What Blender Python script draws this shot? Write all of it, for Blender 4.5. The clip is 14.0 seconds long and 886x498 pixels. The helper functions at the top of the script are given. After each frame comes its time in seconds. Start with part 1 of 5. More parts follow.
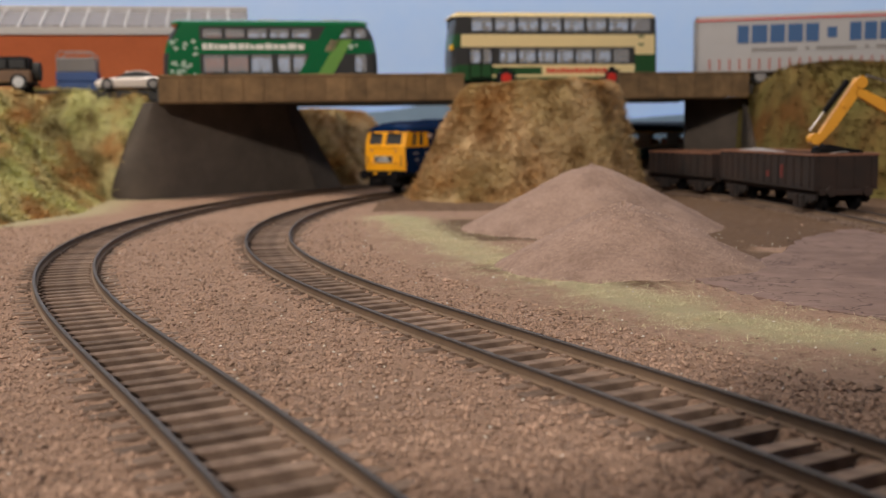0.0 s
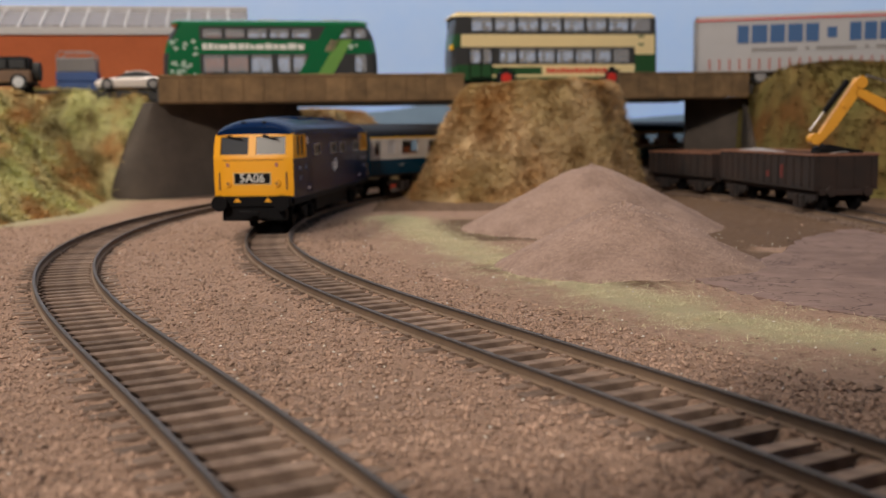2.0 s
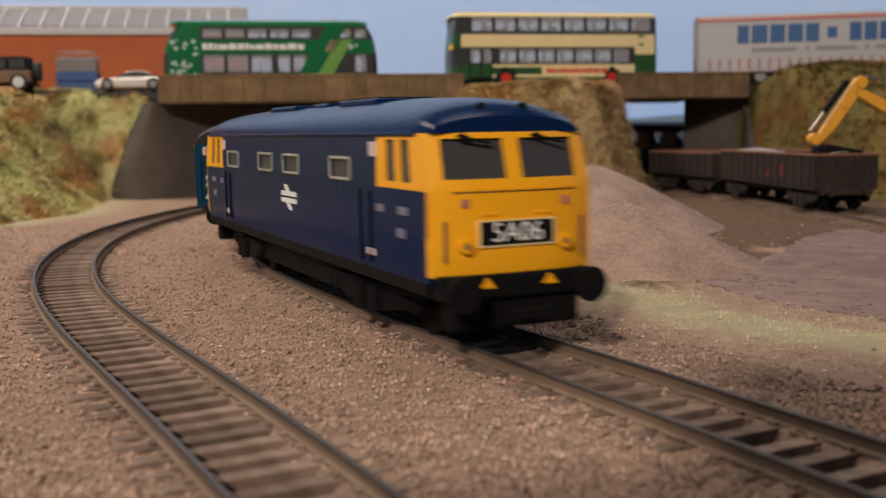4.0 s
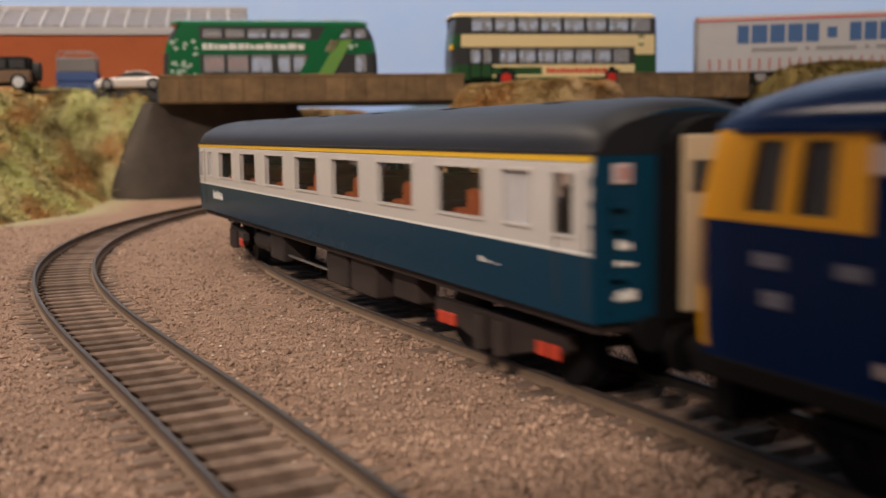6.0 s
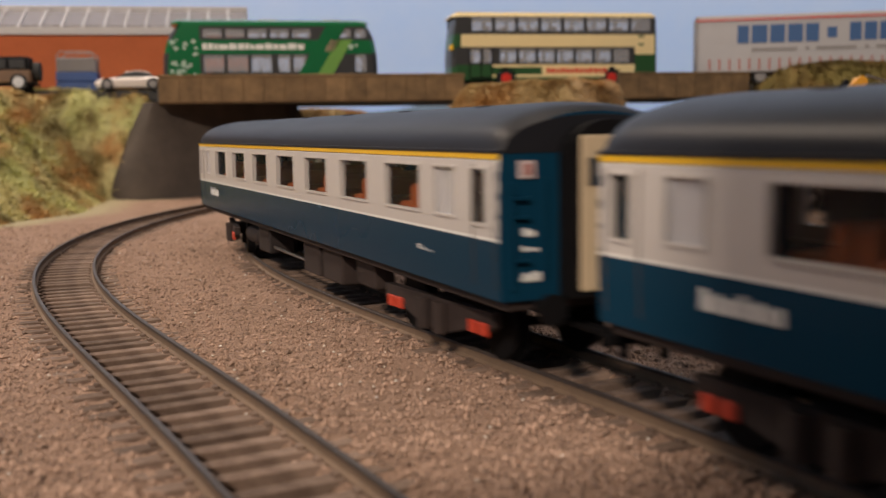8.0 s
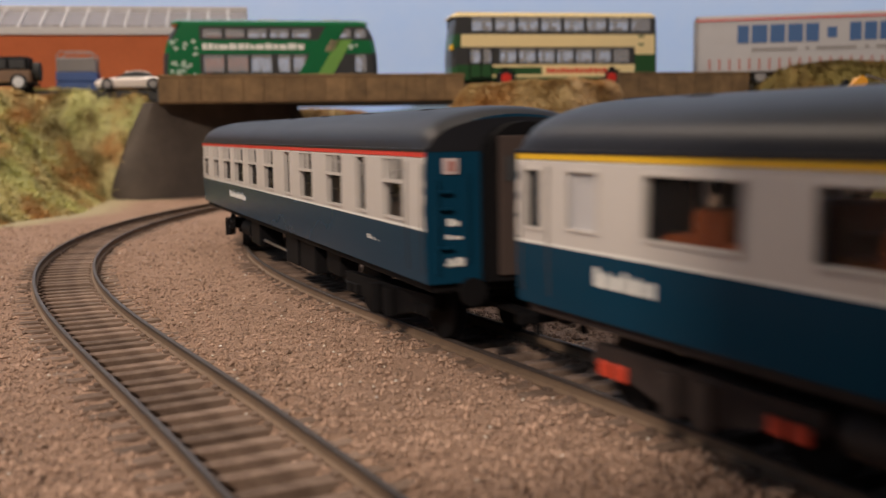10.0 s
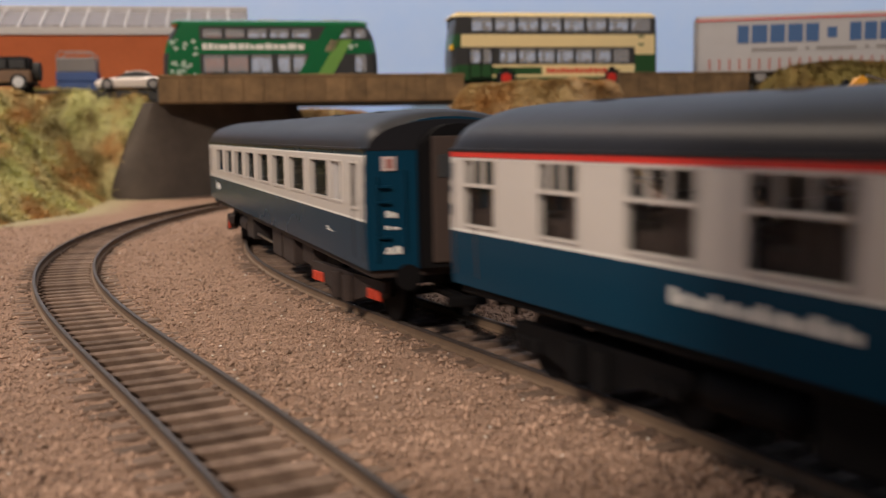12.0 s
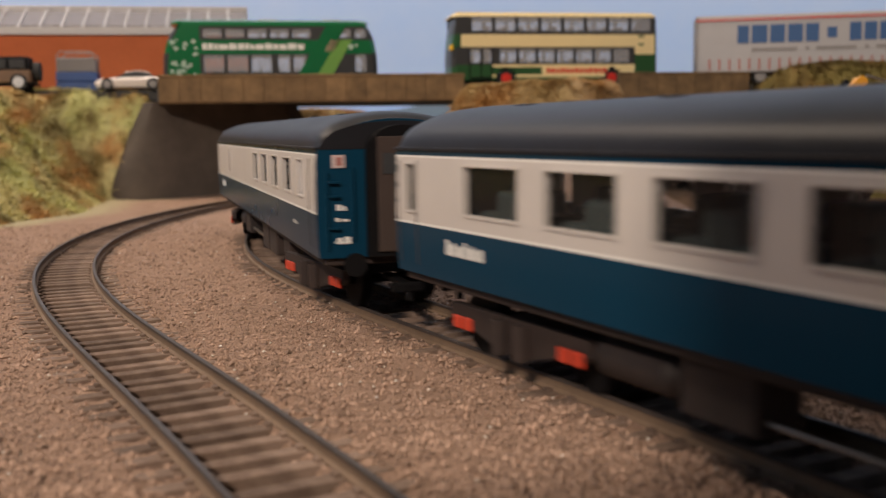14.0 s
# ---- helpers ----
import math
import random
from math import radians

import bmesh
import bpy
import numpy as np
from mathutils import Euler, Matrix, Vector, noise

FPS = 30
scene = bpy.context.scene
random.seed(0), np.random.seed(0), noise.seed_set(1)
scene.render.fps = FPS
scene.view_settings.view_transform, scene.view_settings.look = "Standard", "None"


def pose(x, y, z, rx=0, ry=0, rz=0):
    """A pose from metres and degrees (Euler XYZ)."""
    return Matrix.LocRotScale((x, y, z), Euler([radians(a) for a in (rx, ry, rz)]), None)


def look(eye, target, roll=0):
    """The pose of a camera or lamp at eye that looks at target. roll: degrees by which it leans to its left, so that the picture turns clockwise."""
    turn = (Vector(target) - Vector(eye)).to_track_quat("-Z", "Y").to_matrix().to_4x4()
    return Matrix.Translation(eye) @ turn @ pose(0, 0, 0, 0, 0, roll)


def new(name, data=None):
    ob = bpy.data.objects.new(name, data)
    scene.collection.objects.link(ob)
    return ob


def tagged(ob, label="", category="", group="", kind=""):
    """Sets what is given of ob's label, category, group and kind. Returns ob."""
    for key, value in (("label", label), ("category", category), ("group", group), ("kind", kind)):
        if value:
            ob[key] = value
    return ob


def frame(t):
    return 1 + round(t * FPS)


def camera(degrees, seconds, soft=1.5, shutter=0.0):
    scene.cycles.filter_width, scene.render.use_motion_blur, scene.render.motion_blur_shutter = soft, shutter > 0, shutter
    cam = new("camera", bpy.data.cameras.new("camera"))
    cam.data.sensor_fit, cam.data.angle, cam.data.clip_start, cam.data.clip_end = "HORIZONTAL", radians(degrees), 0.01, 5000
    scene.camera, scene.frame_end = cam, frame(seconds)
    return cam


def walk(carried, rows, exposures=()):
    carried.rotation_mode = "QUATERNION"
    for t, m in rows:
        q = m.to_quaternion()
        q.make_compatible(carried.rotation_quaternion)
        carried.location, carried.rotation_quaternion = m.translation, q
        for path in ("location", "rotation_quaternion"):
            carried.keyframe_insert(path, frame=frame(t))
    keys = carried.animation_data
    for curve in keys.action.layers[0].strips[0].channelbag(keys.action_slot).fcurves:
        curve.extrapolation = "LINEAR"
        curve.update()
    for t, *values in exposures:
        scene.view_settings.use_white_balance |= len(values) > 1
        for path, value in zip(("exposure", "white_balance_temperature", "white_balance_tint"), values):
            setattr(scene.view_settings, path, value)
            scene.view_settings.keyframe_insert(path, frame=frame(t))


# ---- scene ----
# Model railway, 1:76 scale. Shapes are given in millimetres and scaled to metres when linked.
MM = 0.001
cam = camera(47.33, 14.0, soft=1.2, shutter=0.6)
cam.data.dof.use_dof = True
cam.data.dof.focus_distance = 0.243
cam.data.dof.aperture_fstop = 27.0
EYE = (0.0, 0.0, 0.04173)
VIEW = look(EYE, (0.0, 1.0, 0.04173 - 0.11775), -0.916)
walk(cam, [(0.0, VIEW), (14.0, VIEW)], [(0.0, 0.0, 6500, 10), (3.0, 0.0, 6500, 10), (5.5, 0.0, 6850, 14), (8.0, 0.0, 6880, 14), (14.0, 0.0, 6930, 14)])

# ---- light: a room with a lamp on the left and an added blue fill behind ----
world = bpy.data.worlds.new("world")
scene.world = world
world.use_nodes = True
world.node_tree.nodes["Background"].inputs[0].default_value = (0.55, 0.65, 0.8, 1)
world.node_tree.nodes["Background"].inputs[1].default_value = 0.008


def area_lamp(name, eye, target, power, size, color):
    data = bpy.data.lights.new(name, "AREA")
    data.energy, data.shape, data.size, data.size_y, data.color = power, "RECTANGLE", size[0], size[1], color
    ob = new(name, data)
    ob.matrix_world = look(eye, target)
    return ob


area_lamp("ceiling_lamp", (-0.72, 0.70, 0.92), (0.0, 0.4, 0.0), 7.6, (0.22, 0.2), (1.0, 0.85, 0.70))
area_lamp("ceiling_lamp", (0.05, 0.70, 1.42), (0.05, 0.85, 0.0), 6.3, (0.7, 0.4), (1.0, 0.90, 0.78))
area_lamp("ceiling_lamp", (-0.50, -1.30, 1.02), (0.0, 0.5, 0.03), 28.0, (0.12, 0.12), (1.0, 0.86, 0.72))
# added blue fill, softening the camera's shadow; no window stands behind
area_lamp("blue_fill_light", (-1.35, -1.75, 1.0), (0.1, 0.3, 0.03), 6.0, (0.9, 0.8), (0.55, 0.74, 1.0))
# blue light from the right for the cool gloss on the roofs
area_lamp("blue_fill_light", (1.9, 0.3, 1.0), (0.1, 0.5, 0.05), 2.5, (1.0, 0.9), (0.45, 0.66, 1.0))


# ---- materials ----
def material(name, color, rough=0.6, metal=0.0, vary=0.15, scale=300.0, bump=0.0, color2=None, spec=0.5, random_tint=0.0, island=0.0,
             coat=0.0):
    """Two scales of noise vary the colour and the gloss; bump in millimetres."""
    m = bpy.data.materials.new(name)
    m.use_nodes = True
    nt = m.node_tree
    b = nt.nodes["Principled BSDF"]
    b.inputs["Roughness"].default_value = rough
    b.inputs["Metallic"].default_value = metal
    b.inputs["Specular IOR Level"].default_value = spec
    b.inputs["Coat Weight"].default_value = coat
    tc = nt.nodes.new("ShaderNodeTexCoord")
    n1 = nt.nodes.new("ShaderNodeTexNoise")
    n1.inputs["Scale"].default_value, n1.inputs["Detail"].default_value, n1.inputs["Roughness"].default_value = scale, 6, 0.65
    n2 = nt.nodes.new("ShaderNodeTexNoise")
    n2.inputs["Scale"].default_value, n2.inputs["Detail"].default_value = scale / 9, 3
    for n in (n1, n2):
        nt.links.new(tc.outputs["Object"], n.inputs["Vector"])
    c2 = color2 or tuple(c * 0.55 for c in color)
    add = nt.nodes.new("ShaderNodeMath")
    add.operation = "ADD"
    nt.links.new(n1.outputs["Fac"], add.inputs[0])
    nt.links.new(n2.outputs["Fac"], add.inputs[1])
    ramp = nt.nodes.new("ShaderNodeMapRange")
    ramp.inputs["From Min"].default_value, ramp.inputs["From Max"].default_value = 0.75, 1.25
    ramp.inputs["To Min"].default_value, ramp.inputs["To Max"].default_value = 0.0, 1.0
    nt.links.new(add.outputs[0], ramp.inputs["Value"])
    mul = nt.nodes.new("ShaderNodeMath")
    mul.operation = "MULTIPLY"
    mul.inputs[1].default_value = vary
    nt.links.new(ramp.outputs[0], mul.inputs[0])
    mix = nt.nodes.new("ShaderNodeMix")
    mix.data_type = "RGBA"
    mix.inputs["A"].default_value, mix.inputs["B"].default_value = (*color, 1), (*c2, 1)
    nt.links.new(mul.outputs[0], mix.inputs["Factor"])
    out = mix.outputs["Result"]
    if random_tint or island:
        hsv = nt.nodes.new("ShaderNodeHueSaturation")
        src = nt.nodes.new("ShaderNodeObjectInfo") if random_tint else nt.nodes.new("ShaderNodeNewGeometry")
        amount = random_tint or island
        r = nt.nodes.new("ShaderNodeMapRange")
        r.inputs["To Min"].default_value, r.inputs["To Max"].default_value = 1 - amount, 1 + amount
        nt.links.new(src.outputs["Random" if random_tint else "Random Per Island"], r.inputs["Value"])
        nt.links.new(r.outputs[0], hsv.inputs["Value"])
        nt.links.new(out, hsv.inputs["Color"])
        out = hsv.outputs["Color"]
    nt.links.new(out, b.inputs["Base Color"])
    rr = nt.nodes.new("ShaderNodeMapRange")
    rr.inputs["To Min"].default_value, rr.inputs["To Max"].default_value = max(0.02, rough - 0.1), min(1, rough + 0.1)
    nt.links.new(n2.outputs["Fac"], rr.inputs["Value"])
    nt.links.new(rr.outputs[0], b.inputs["Roughness"])
    if bump:
        bp = nt.nodes.new("ShaderNodeBump")
        bp.inputs["Strength"].default_value, bp.inputs["Distance"].default_value = 0.8, bump * MM
        nt.links.new(n1.outputs["Fac"], bp.inputs["Height"])
        nt.links.new(bp.outputs[0], b.inputs["Normal"])
    return m


def glass_material(name, tint=(0.8, 0.85, 0.85), alpha=0.25):
    m = bpy.data.materials.new(name)
    m.use_nodes = True
    b = m.node_tree.nodes["Principled BSDF"]
    b.inputs["Base Color"].default_value = (*tint, 1)
    b.inputs["Roughness"].default_value = 0.06
    b.inputs["Alpha"].default_value = alpha
    return m


def ground_material(name, base, base2, grass, grass2, dark):
    """Loose ballast in two browns, with turf where the sheet's 'turf' value is high; the other value darkens it, for
    dark earth and for shade between the sleepers.
    """
    m = bpy.data.materials.new(name)
    m.use_nodes = True
    nt = m.node_tree
    b = nt.nodes["Principled BSDF"]
    b.inputs["Roughness"].default_value = 0.95
    b.inputs["Specular IOR Level"].default_value = 0.2
    tc = nt.nodes.new("ShaderNodeTexCoord")

    def tex(scale, detail=5):
        n = nt.nodes.new("ShaderNodeTexNoise")
        n.inputs["Scale"].default_value, n.inputs["Detail"].default_value, n.inputs["Roughness"].default_value = scale, detail, 0.7
        nt.links.new(tc.outputs["Object"], n.inputs["Vector"])
        return n.outputs["Fac"]

    def rng(value, lo, hi):
        r = nt.nodes.new("ShaderNodeMapRange")
        r.inputs["From Min"].default_value, r.inputs["From Max"].default_value = lo, hi
        nt.links.new(value, r.inputs["Value"])
        return r.outputs[0]

    def mixed(fac, a, c):
        x = nt.nodes.new("ShaderNodeMix")
        x.data_type = "RGBA"
        nt.links.new(fac, x.inputs["Factor"])
        for key, v in (("A", a), ("B", c)):
            if isinstance(v, tuple):
                x.inputs[key].default_value = (*v, 1)
            else:
                nt.links.new(v, x.inputs[key])
        return x.outputs["Result"]

    fine, mid, big = tex(1300, 6), tex(260, 6), tex(22, 4)
    soil = mixed(rng(fine, 0.35, 0.65), base2, base)
    soil = mixed(rng(mid, 0.50, 0.72), soil, tuple(0.7 * v for v in base2))
    soil = mixed(rng(tex(620, 3), 0.58, 0.70), soil, tuple(0.42 * v for v in base2))
    soil = mixed(rng(big, 0.52, 0.80), soil, tuple(0.5 * (u + v) for u, v in zip(base, dark)))
    turf = mixed(rng(mid, 0.35, 0.65), grass, grass2)
    attrs = []
    for key in ("turf", "earth_shade"):
        a = nt.nodes.new("ShaderNodeAttribute")
        a.attribute_name = key
        s = nt.nodes.new("ShaderNodeMath")
        s.operation = "ADD"
        nt.links.new(a.outputs["Fac"], s.inputs[0])
        nt.links.new(mid, s.inputs[1])
        attrs.append(rng(s.outputs[0], 0.75, 1.2))
    col = mixed(attrs[1], soil, mixed(rng(fine, 0.3, 0.7), dark, tuple(0.6 * v for v in dark)))
    col = mixed(attrs[0], col, turf)
    nt.links.new(col, b.inputs["Base Color"])
    bp = nt.nodes.new("ShaderNodeBump")
    bp.inputs["Strength"].default_value, bp.inputs["Distance"].default_value = 1.0, 1.1 * MM
    h = nt.nodes.new("ShaderNodeMath")
    h.operation = "ADD"
    nt.links.new(fine, h.inputs[0])
    nt.links.new(mid, h.inputs[1])
    nt.links.new(h.outputs[0], bp.inputs["Height"])
    nt.links.new(bp.outputs[0], b.inputs["Normal"])
    return m


def turf_material(name, bright, cols):
    """Mottled scenic turf: patches of straw, rust and green, a few centimetres across, with fine grain."""
    m = bpy.data.materials.new(name)
    m.use_nodes = True
    nt = m.node_tree
    b = nt.nodes["Principled BSDF"]
    b.inputs["Roughness"].default_value = 0.95
    b.inputs["Specular IOR Level"].default_value = 0.15
    tc = nt.nodes.new("ShaderNodeTexCoord")
    facs = []
    for scale, lo, hi in ((20, 0.42, 0.60), (31, 0.48, 0.64), (300, 0.30, 0.75), (52, 0.50, 0.68)):
        n = nt.nodes.new("ShaderNodeTexNoise")
        n.inputs["Scale"].default_value, n.inputs["Detail"].default_value = scale, 5
        nt.links.new(tc.outputs["Object"], n.inputs["Vector"])
        r = nt.nodes.new("ShaderNodeMapRange")
        r.inputs["From Min"].default_value, r.inputs["From Max"].default_value = lo, hi
        nt.links.new(n.outputs["Fac"], r.inputs["Value"])
        facs.append(r.outputs[0])
    col = None
    for fac, c in zip([None] + facs, (cols[0], cols[1], cols[2], None, cols[3])):
        if fac is None:
            col = tuple(bright * v for v in c)
            continue
        x = nt.nodes.new("ShaderNodeMix")
        x.data_type = "RGBA"
        nt.links.new(fac, x.inputs["Factor"])
        for key, v in (("A", col), ("B", tuple(bright * q for q in c) if c else None)):
            if v is None:
                dim = nt.nodes.new("ShaderNodeHueSaturation")
                dim.inputs["Value"].default_value = 0.75
                nt.links.new(col, dim.inputs["Color"])
                nt.links.new(dim.outputs[0], x.inputs[key])
            elif isinstance(v, tuple):
                x.inputs[key].default_value = (*v, 1)
            else:
                nt.links.new(v, x.inputs[key])
        col = x.outputs["Result"]
    hsv = nt.nodes.new("ShaderNodeHueSaturation")
    g = nt.nodes.new("ShaderNodeNewGeometry")
    r = nt.nodes.new("ShaderNodeMapRange")
    r.inputs["To Min"].default_value, r.inputs["To Max"].default_value = 0.82, 1.18
    nt.links.new(g.outputs["Random Per Island"], r.inputs["Value"])
    nt.links.new(r.outputs[0], hsv.inputs["Value"])
    nt.links.new(col, hsv.inputs["Color"])
    nt.links.new(hsv.outputs[0], b.inputs["Base Color"])
    return m


def sky_material(name, color, cloud, glow):
    """Painted sky, softly clouded, with a faint glow of its own added to brighten it."""
    m = material(name, color, 0.95, vary=0.6, scale=14, color2=cloud, spec=0.1)
    b = m.node_tree.nodes["Principled BSDF"]
    m.node_tree.links.new(b.inputs["Base Color"].links[0].from_socket, b.inputs["Emission Color"])
    b.inputs["Emission Strength"].default_value = glow
    return m


GREEN_TURF = ((0.42, 0.38, 0.19), (0.40, 0.40, 0.17), (0.36, 0.20, 0.08), (0.13, 0.10, 0.04))
STRAW_TURF = ((0.45, 0.32, 0.18), (0.36, 0.27, 0.13), (0.28, 0.145, 0.05), (0.18, 0.11, 0.045))
# olive turf with the east bank's weaker light worked into its colour
SHADED_OLIVE_TURF = ((0.26, 0.19, 0.065), (0.21, 0.18, 0.06), (0.22, 0.11, 0.035), (0.11, 0.075, 0.025))
M = {
    "ballast": ground_material("ballast", (0.47, 0.315, 0.235), (0.39, 0.255, 0.187), (0.45, 0.43, 0.26), (0.50, 0.40, 0.26), (0.20, 0.125, 0.08)),
    "stone": material("ballast_stone", (0.385, 0.262, 0.198), 0.95, vary=0.5, scale=900, island=0.4, spec=0.2),
    "grit": material("pale_grit", (0.72, 0.66, 0.58), 0.6, vary=0.3, scale=500, island=0.2),
    "bank": turf_material("bank_turf", 1.3, GREEN_TURF),
    "tuft": turf_material("turf_fibre", 1.6, GREEN_TURF),
    "straw_bank": turf_material("straw_turf", 1.15, STRAW_TURF),
    "straw_tuft": turf_material("straw_turf_fibre", 1.5, STRAW_TURF),
    "shaded_olive_bank": turf_material("shaded_olive_turf", 0.7, SHADED_OLIVE_TURF),
    "shaded_olive_tuft": turf_material("shaded_olive_fibre", 0.85, SHADED_OLIVE_TURF),
    "blade": material("grass_fibre", (0.54, 0.56, 0.34), 0.8, vary=1.0, scale=38, color2=(0.68, 0.56, 0.38), island=0.35, spec=0.2),
    "rail": material("rail_side", (0.20, 0.135, 0.09), 0.85, 0.0, vary=0.5, scale=400, bump=0.1),
    "rail_head": material("rail_head", (0.06, 0.047, 0.042), 0.6, 0.2, vary=0.4, scale=300),
    "sleeper": material("sleeper", (0.25, 0.18, 0.14), 0.9, vary=0.9, scale=420, color2=(0.12, 0.082, 0.064), bump=0.3, random_tint=0.25, spec=0.2),
    "heap": material("heap_sand", (0.39, 0.275, 0.225), 0.97, vary=0.9, scale=600, bump=1.1, color2=(0.22, 0.15, 0.122), spec=0.15),
    "grain": material("sand_grain", (0.45, 0.33, 0.27), 0.9, vary=0.4, scale=500, island=0.35),
    "yard": material("yard_surface", (0.27, 0.185, 0.16), 0.9, vary=0.9, scale=90, bump=0.9, color2=(0.15, 0.10, 0.086), spec=0.2),
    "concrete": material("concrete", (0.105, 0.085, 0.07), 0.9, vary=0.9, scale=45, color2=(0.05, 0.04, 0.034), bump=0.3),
    "beam": material("beam_stone", (0.28, 0.175, 0.085), 0.9, vary=1.0, scale=60, color2=(0.09, 0.058, 0.03), bump=0.3, random_tint=0.15),
    "tarmac": material("tarmac", (0.06, 0.06, 0.06), 0.9, vary=0.5, scale=400, bump=0.1),
    "sky": sky_material("sky_board", (0.40, 0.56, 0.84), (0.52, 0.62, 0.78), 0.45),
    "skyhill": material("painted_hill", (0.22, 0.33, 0.46), 0.95, vary=0.4, scale=20, spec=0.1),
    "plaster": material("room_wall", (0.11, 0.105, 0.10), 0.9, vary=0.15, scale=5),
    "brick": material("brickwork", (0.50, 0.13, 0.05), 0.85, vary=0.3, scale=300, spec=0.3),
    "white": material("white_paint", (0.5, 0.49, 0.50), 0.5, vary=0.12, scale=80),
    "roofgrey": material("grey_roof", (0.27, 0.26, 0.26), 0.7, vary=0.3, scale=80),
    "navy": material("blue_coach_paint", (0.003, 0.036, 0.072), 0.26, vary=0.3, scale=120, color2=(0.005, 0.033, 0.062), spec=0.08),
    "locoblue": material("blue_loco_paint", (0.003, 0.016, 0.064), 0.24, vary=0.35, scale=120, color2=(0.004, 0.016, 0.052), spec=0.06),
    "cream": material("pale_grey_coach_paint", (0.54, 0.51, 0.485), 0.45, vary=0.15, scale=100),
    "yellow": material("yellow_paint", (0.87, 0.40, 0.006), 0.42, vary=0.2, scale=150, color2=(0.75, 0.32, 0.006)),
    "stripe_yellow": material("yellow_stripe", (0.80, 0.48, 0.02), 0.45, vary=0.1),
    "stripe_red": material("red_stripe", (0.65, 0.03, 0.02), 0.45, vary=0.1),
    "coachroof": material("grey_coach_roof", (0.016, 0.017, 0.022), 0.46, vary=0.8, scale=70, color2=(0.014, 0.014, 0.016), spec=0.16),
    "black": material("black_plastic", (0.004, 0.004, 0.005), 0.7, vary=0.4, scale=200, color2=(0.009, 0.008, 0.008), spec=0.12),
    "frame": material("brown_underframe", (0.013, 0.0085, 0.008), 0.75, vary=0.6, scale=200, color2=(0.045, 0.027, 0.022)),
    "axlebox": material("red_axle_box", (0.55, 0.05, 0.02), 0.6, vary=0.3, scale=200),
    "steel": material("wheel_steel", (0.35, 0.33, 0.31), 0.35, 0.9, vary=0.3, scale=200),
    "seat": material("orange_seat", (0.40, 0.085, 0.012), 0.8, vary=0.3, scale=200),
    "seatgreen": material("teal_seat", (0.035, 0.055, 0.055), 0.8, vary=0.3, scale=200),
    "interior": material("dark_interior", (0.05, 0.032, 0.026), 0.8, vary=0.3, scale=80),
    "tan": material("tan_gangway", (0.55, 0.43, 0.28), 0.7, vary=0.2, scale=150),
    "glass": glass_material("window_glass", (0.05, 0.05, 0.05), 0.12),
    # pale tint puts the reflections on the bus windows into the glass colour
    "busglass": glass_material("bus_glass_with_sheen", (0.62, 0.64, 0.68), 0.28),
    "roofpane": material("grimy_roof_pane", (0.19, 0.16, 0.145), 0.35, vary=0.5, scale=60),
    "cargo": material("grey_tarpaulin", (0.20, 0.19, 0.19), 0.7, vary=0.3, scale=60),
    "frost": material("frosted_pane", (0.46, 0.46, 0.48), 0.3, vary=0.1),
    "darkglass": material("dark_glazing", (0.05, 0.052, 0.055), 0.32, vary=0.3, scale=60, spec=0.2),
    "faded": material("faded_red", (0.42, 0.17, 0.15), 0.7, vary=0.4, scale=100),
    "dullpanel": material("dull_data_panel", (0.17, 0.17, 0.22), 0.6, vary=0.5, scale=600),
    "motif": material("pale_green_motif", (0.42, 0.58, 0.48), 0.4, vary=0.3, scale=200),
    "letter": material("white_lettering", (0.75, 0.75, 0.72), 0.6, vary=0.1),
    "label_pink": material("small_label", (0.58, 0.48, 0.47), 0.6, vary=0.3, scale=800),
    "chrome": material("aluminium_frame", (0.62, 0.64, 0.66), 0.3, 0.7, vary=0.1),
    "busgreen": material("green_bus_paint", (0.010, 0.15, 0.055), 0.2, vary=0.2, scale=60, coat=0.5),
    "buslime": material("light_green_bus_paint", (0.16, 0.36, 0.08), 0.3, vary=0.2, scale=60, coat=0.5),
    "busdark": material("dark_green_bus_paint", (0.02, 0.085, 0.03), 0.35, vary=0.2, scale=60, coat=0.3),
    "buscream": material("cream_bus_paint", (0.80, 0.66, 0.36), 0.4, vary=0.1, scale=60),
    "red": material("red_paint", (0.62, 0.03, 0.02), 0.45, vary=0.2, scale=100),
    "rubber": material("rubber", (0.02, 0.02, 0.02), 0.8, vary=0.3, scale=200),
    "silver": material("silver_curtain", (0.42, 0.42, 0.44), 0.5, vary=0.25, scale=40),
    "signblue": material("blue_lettering", (0.03, 0.10, 0.26), 0.6, vary=0.1),
    "rust": material("rusty_wagon", (0.030, 0.015, 0.011), 0.85, vary=1.0, scale=70, color2=(0.009, 0.007, 0.007), bump=0.2),
    "rustred": material("faded_red_panel", (0.20, 0.022, 0.018), 0.8, vary=0.8, scale=200, color2=(0.05, 0.02, 0.018)),
    "rustrim": material("rusty_rim", (0.25, 0.11, 0.06), 0.85, vary=0.8, scale=150, color2=(0.14, 0.07, 0.05)),
    "load": material("grey_stone_load", (0.34, 0.31, 0.31), 0.95, vary=0.6, scale=500, bump=0.6),
    "digger": material("yellow_digger_paint", (0.72, 0.34, 0.03), 0.45, vary=0.3, scale=150, color2=(0.5, 0.22, 0.03)),
    "blueskip": material("blue_crate", (0.03, 0.08, 0.25), 0.6, vary=0.3, scale=100),
    "carwhite": material("white_car_paint", (0.78, 0.72, 0.68), 0.25, vary=0.1, coat=0.5),
    "jeep": material("bronze_car_paint", (0.16, 0.085, 0.04), 0.4, vary=0.5, scale=150),
}


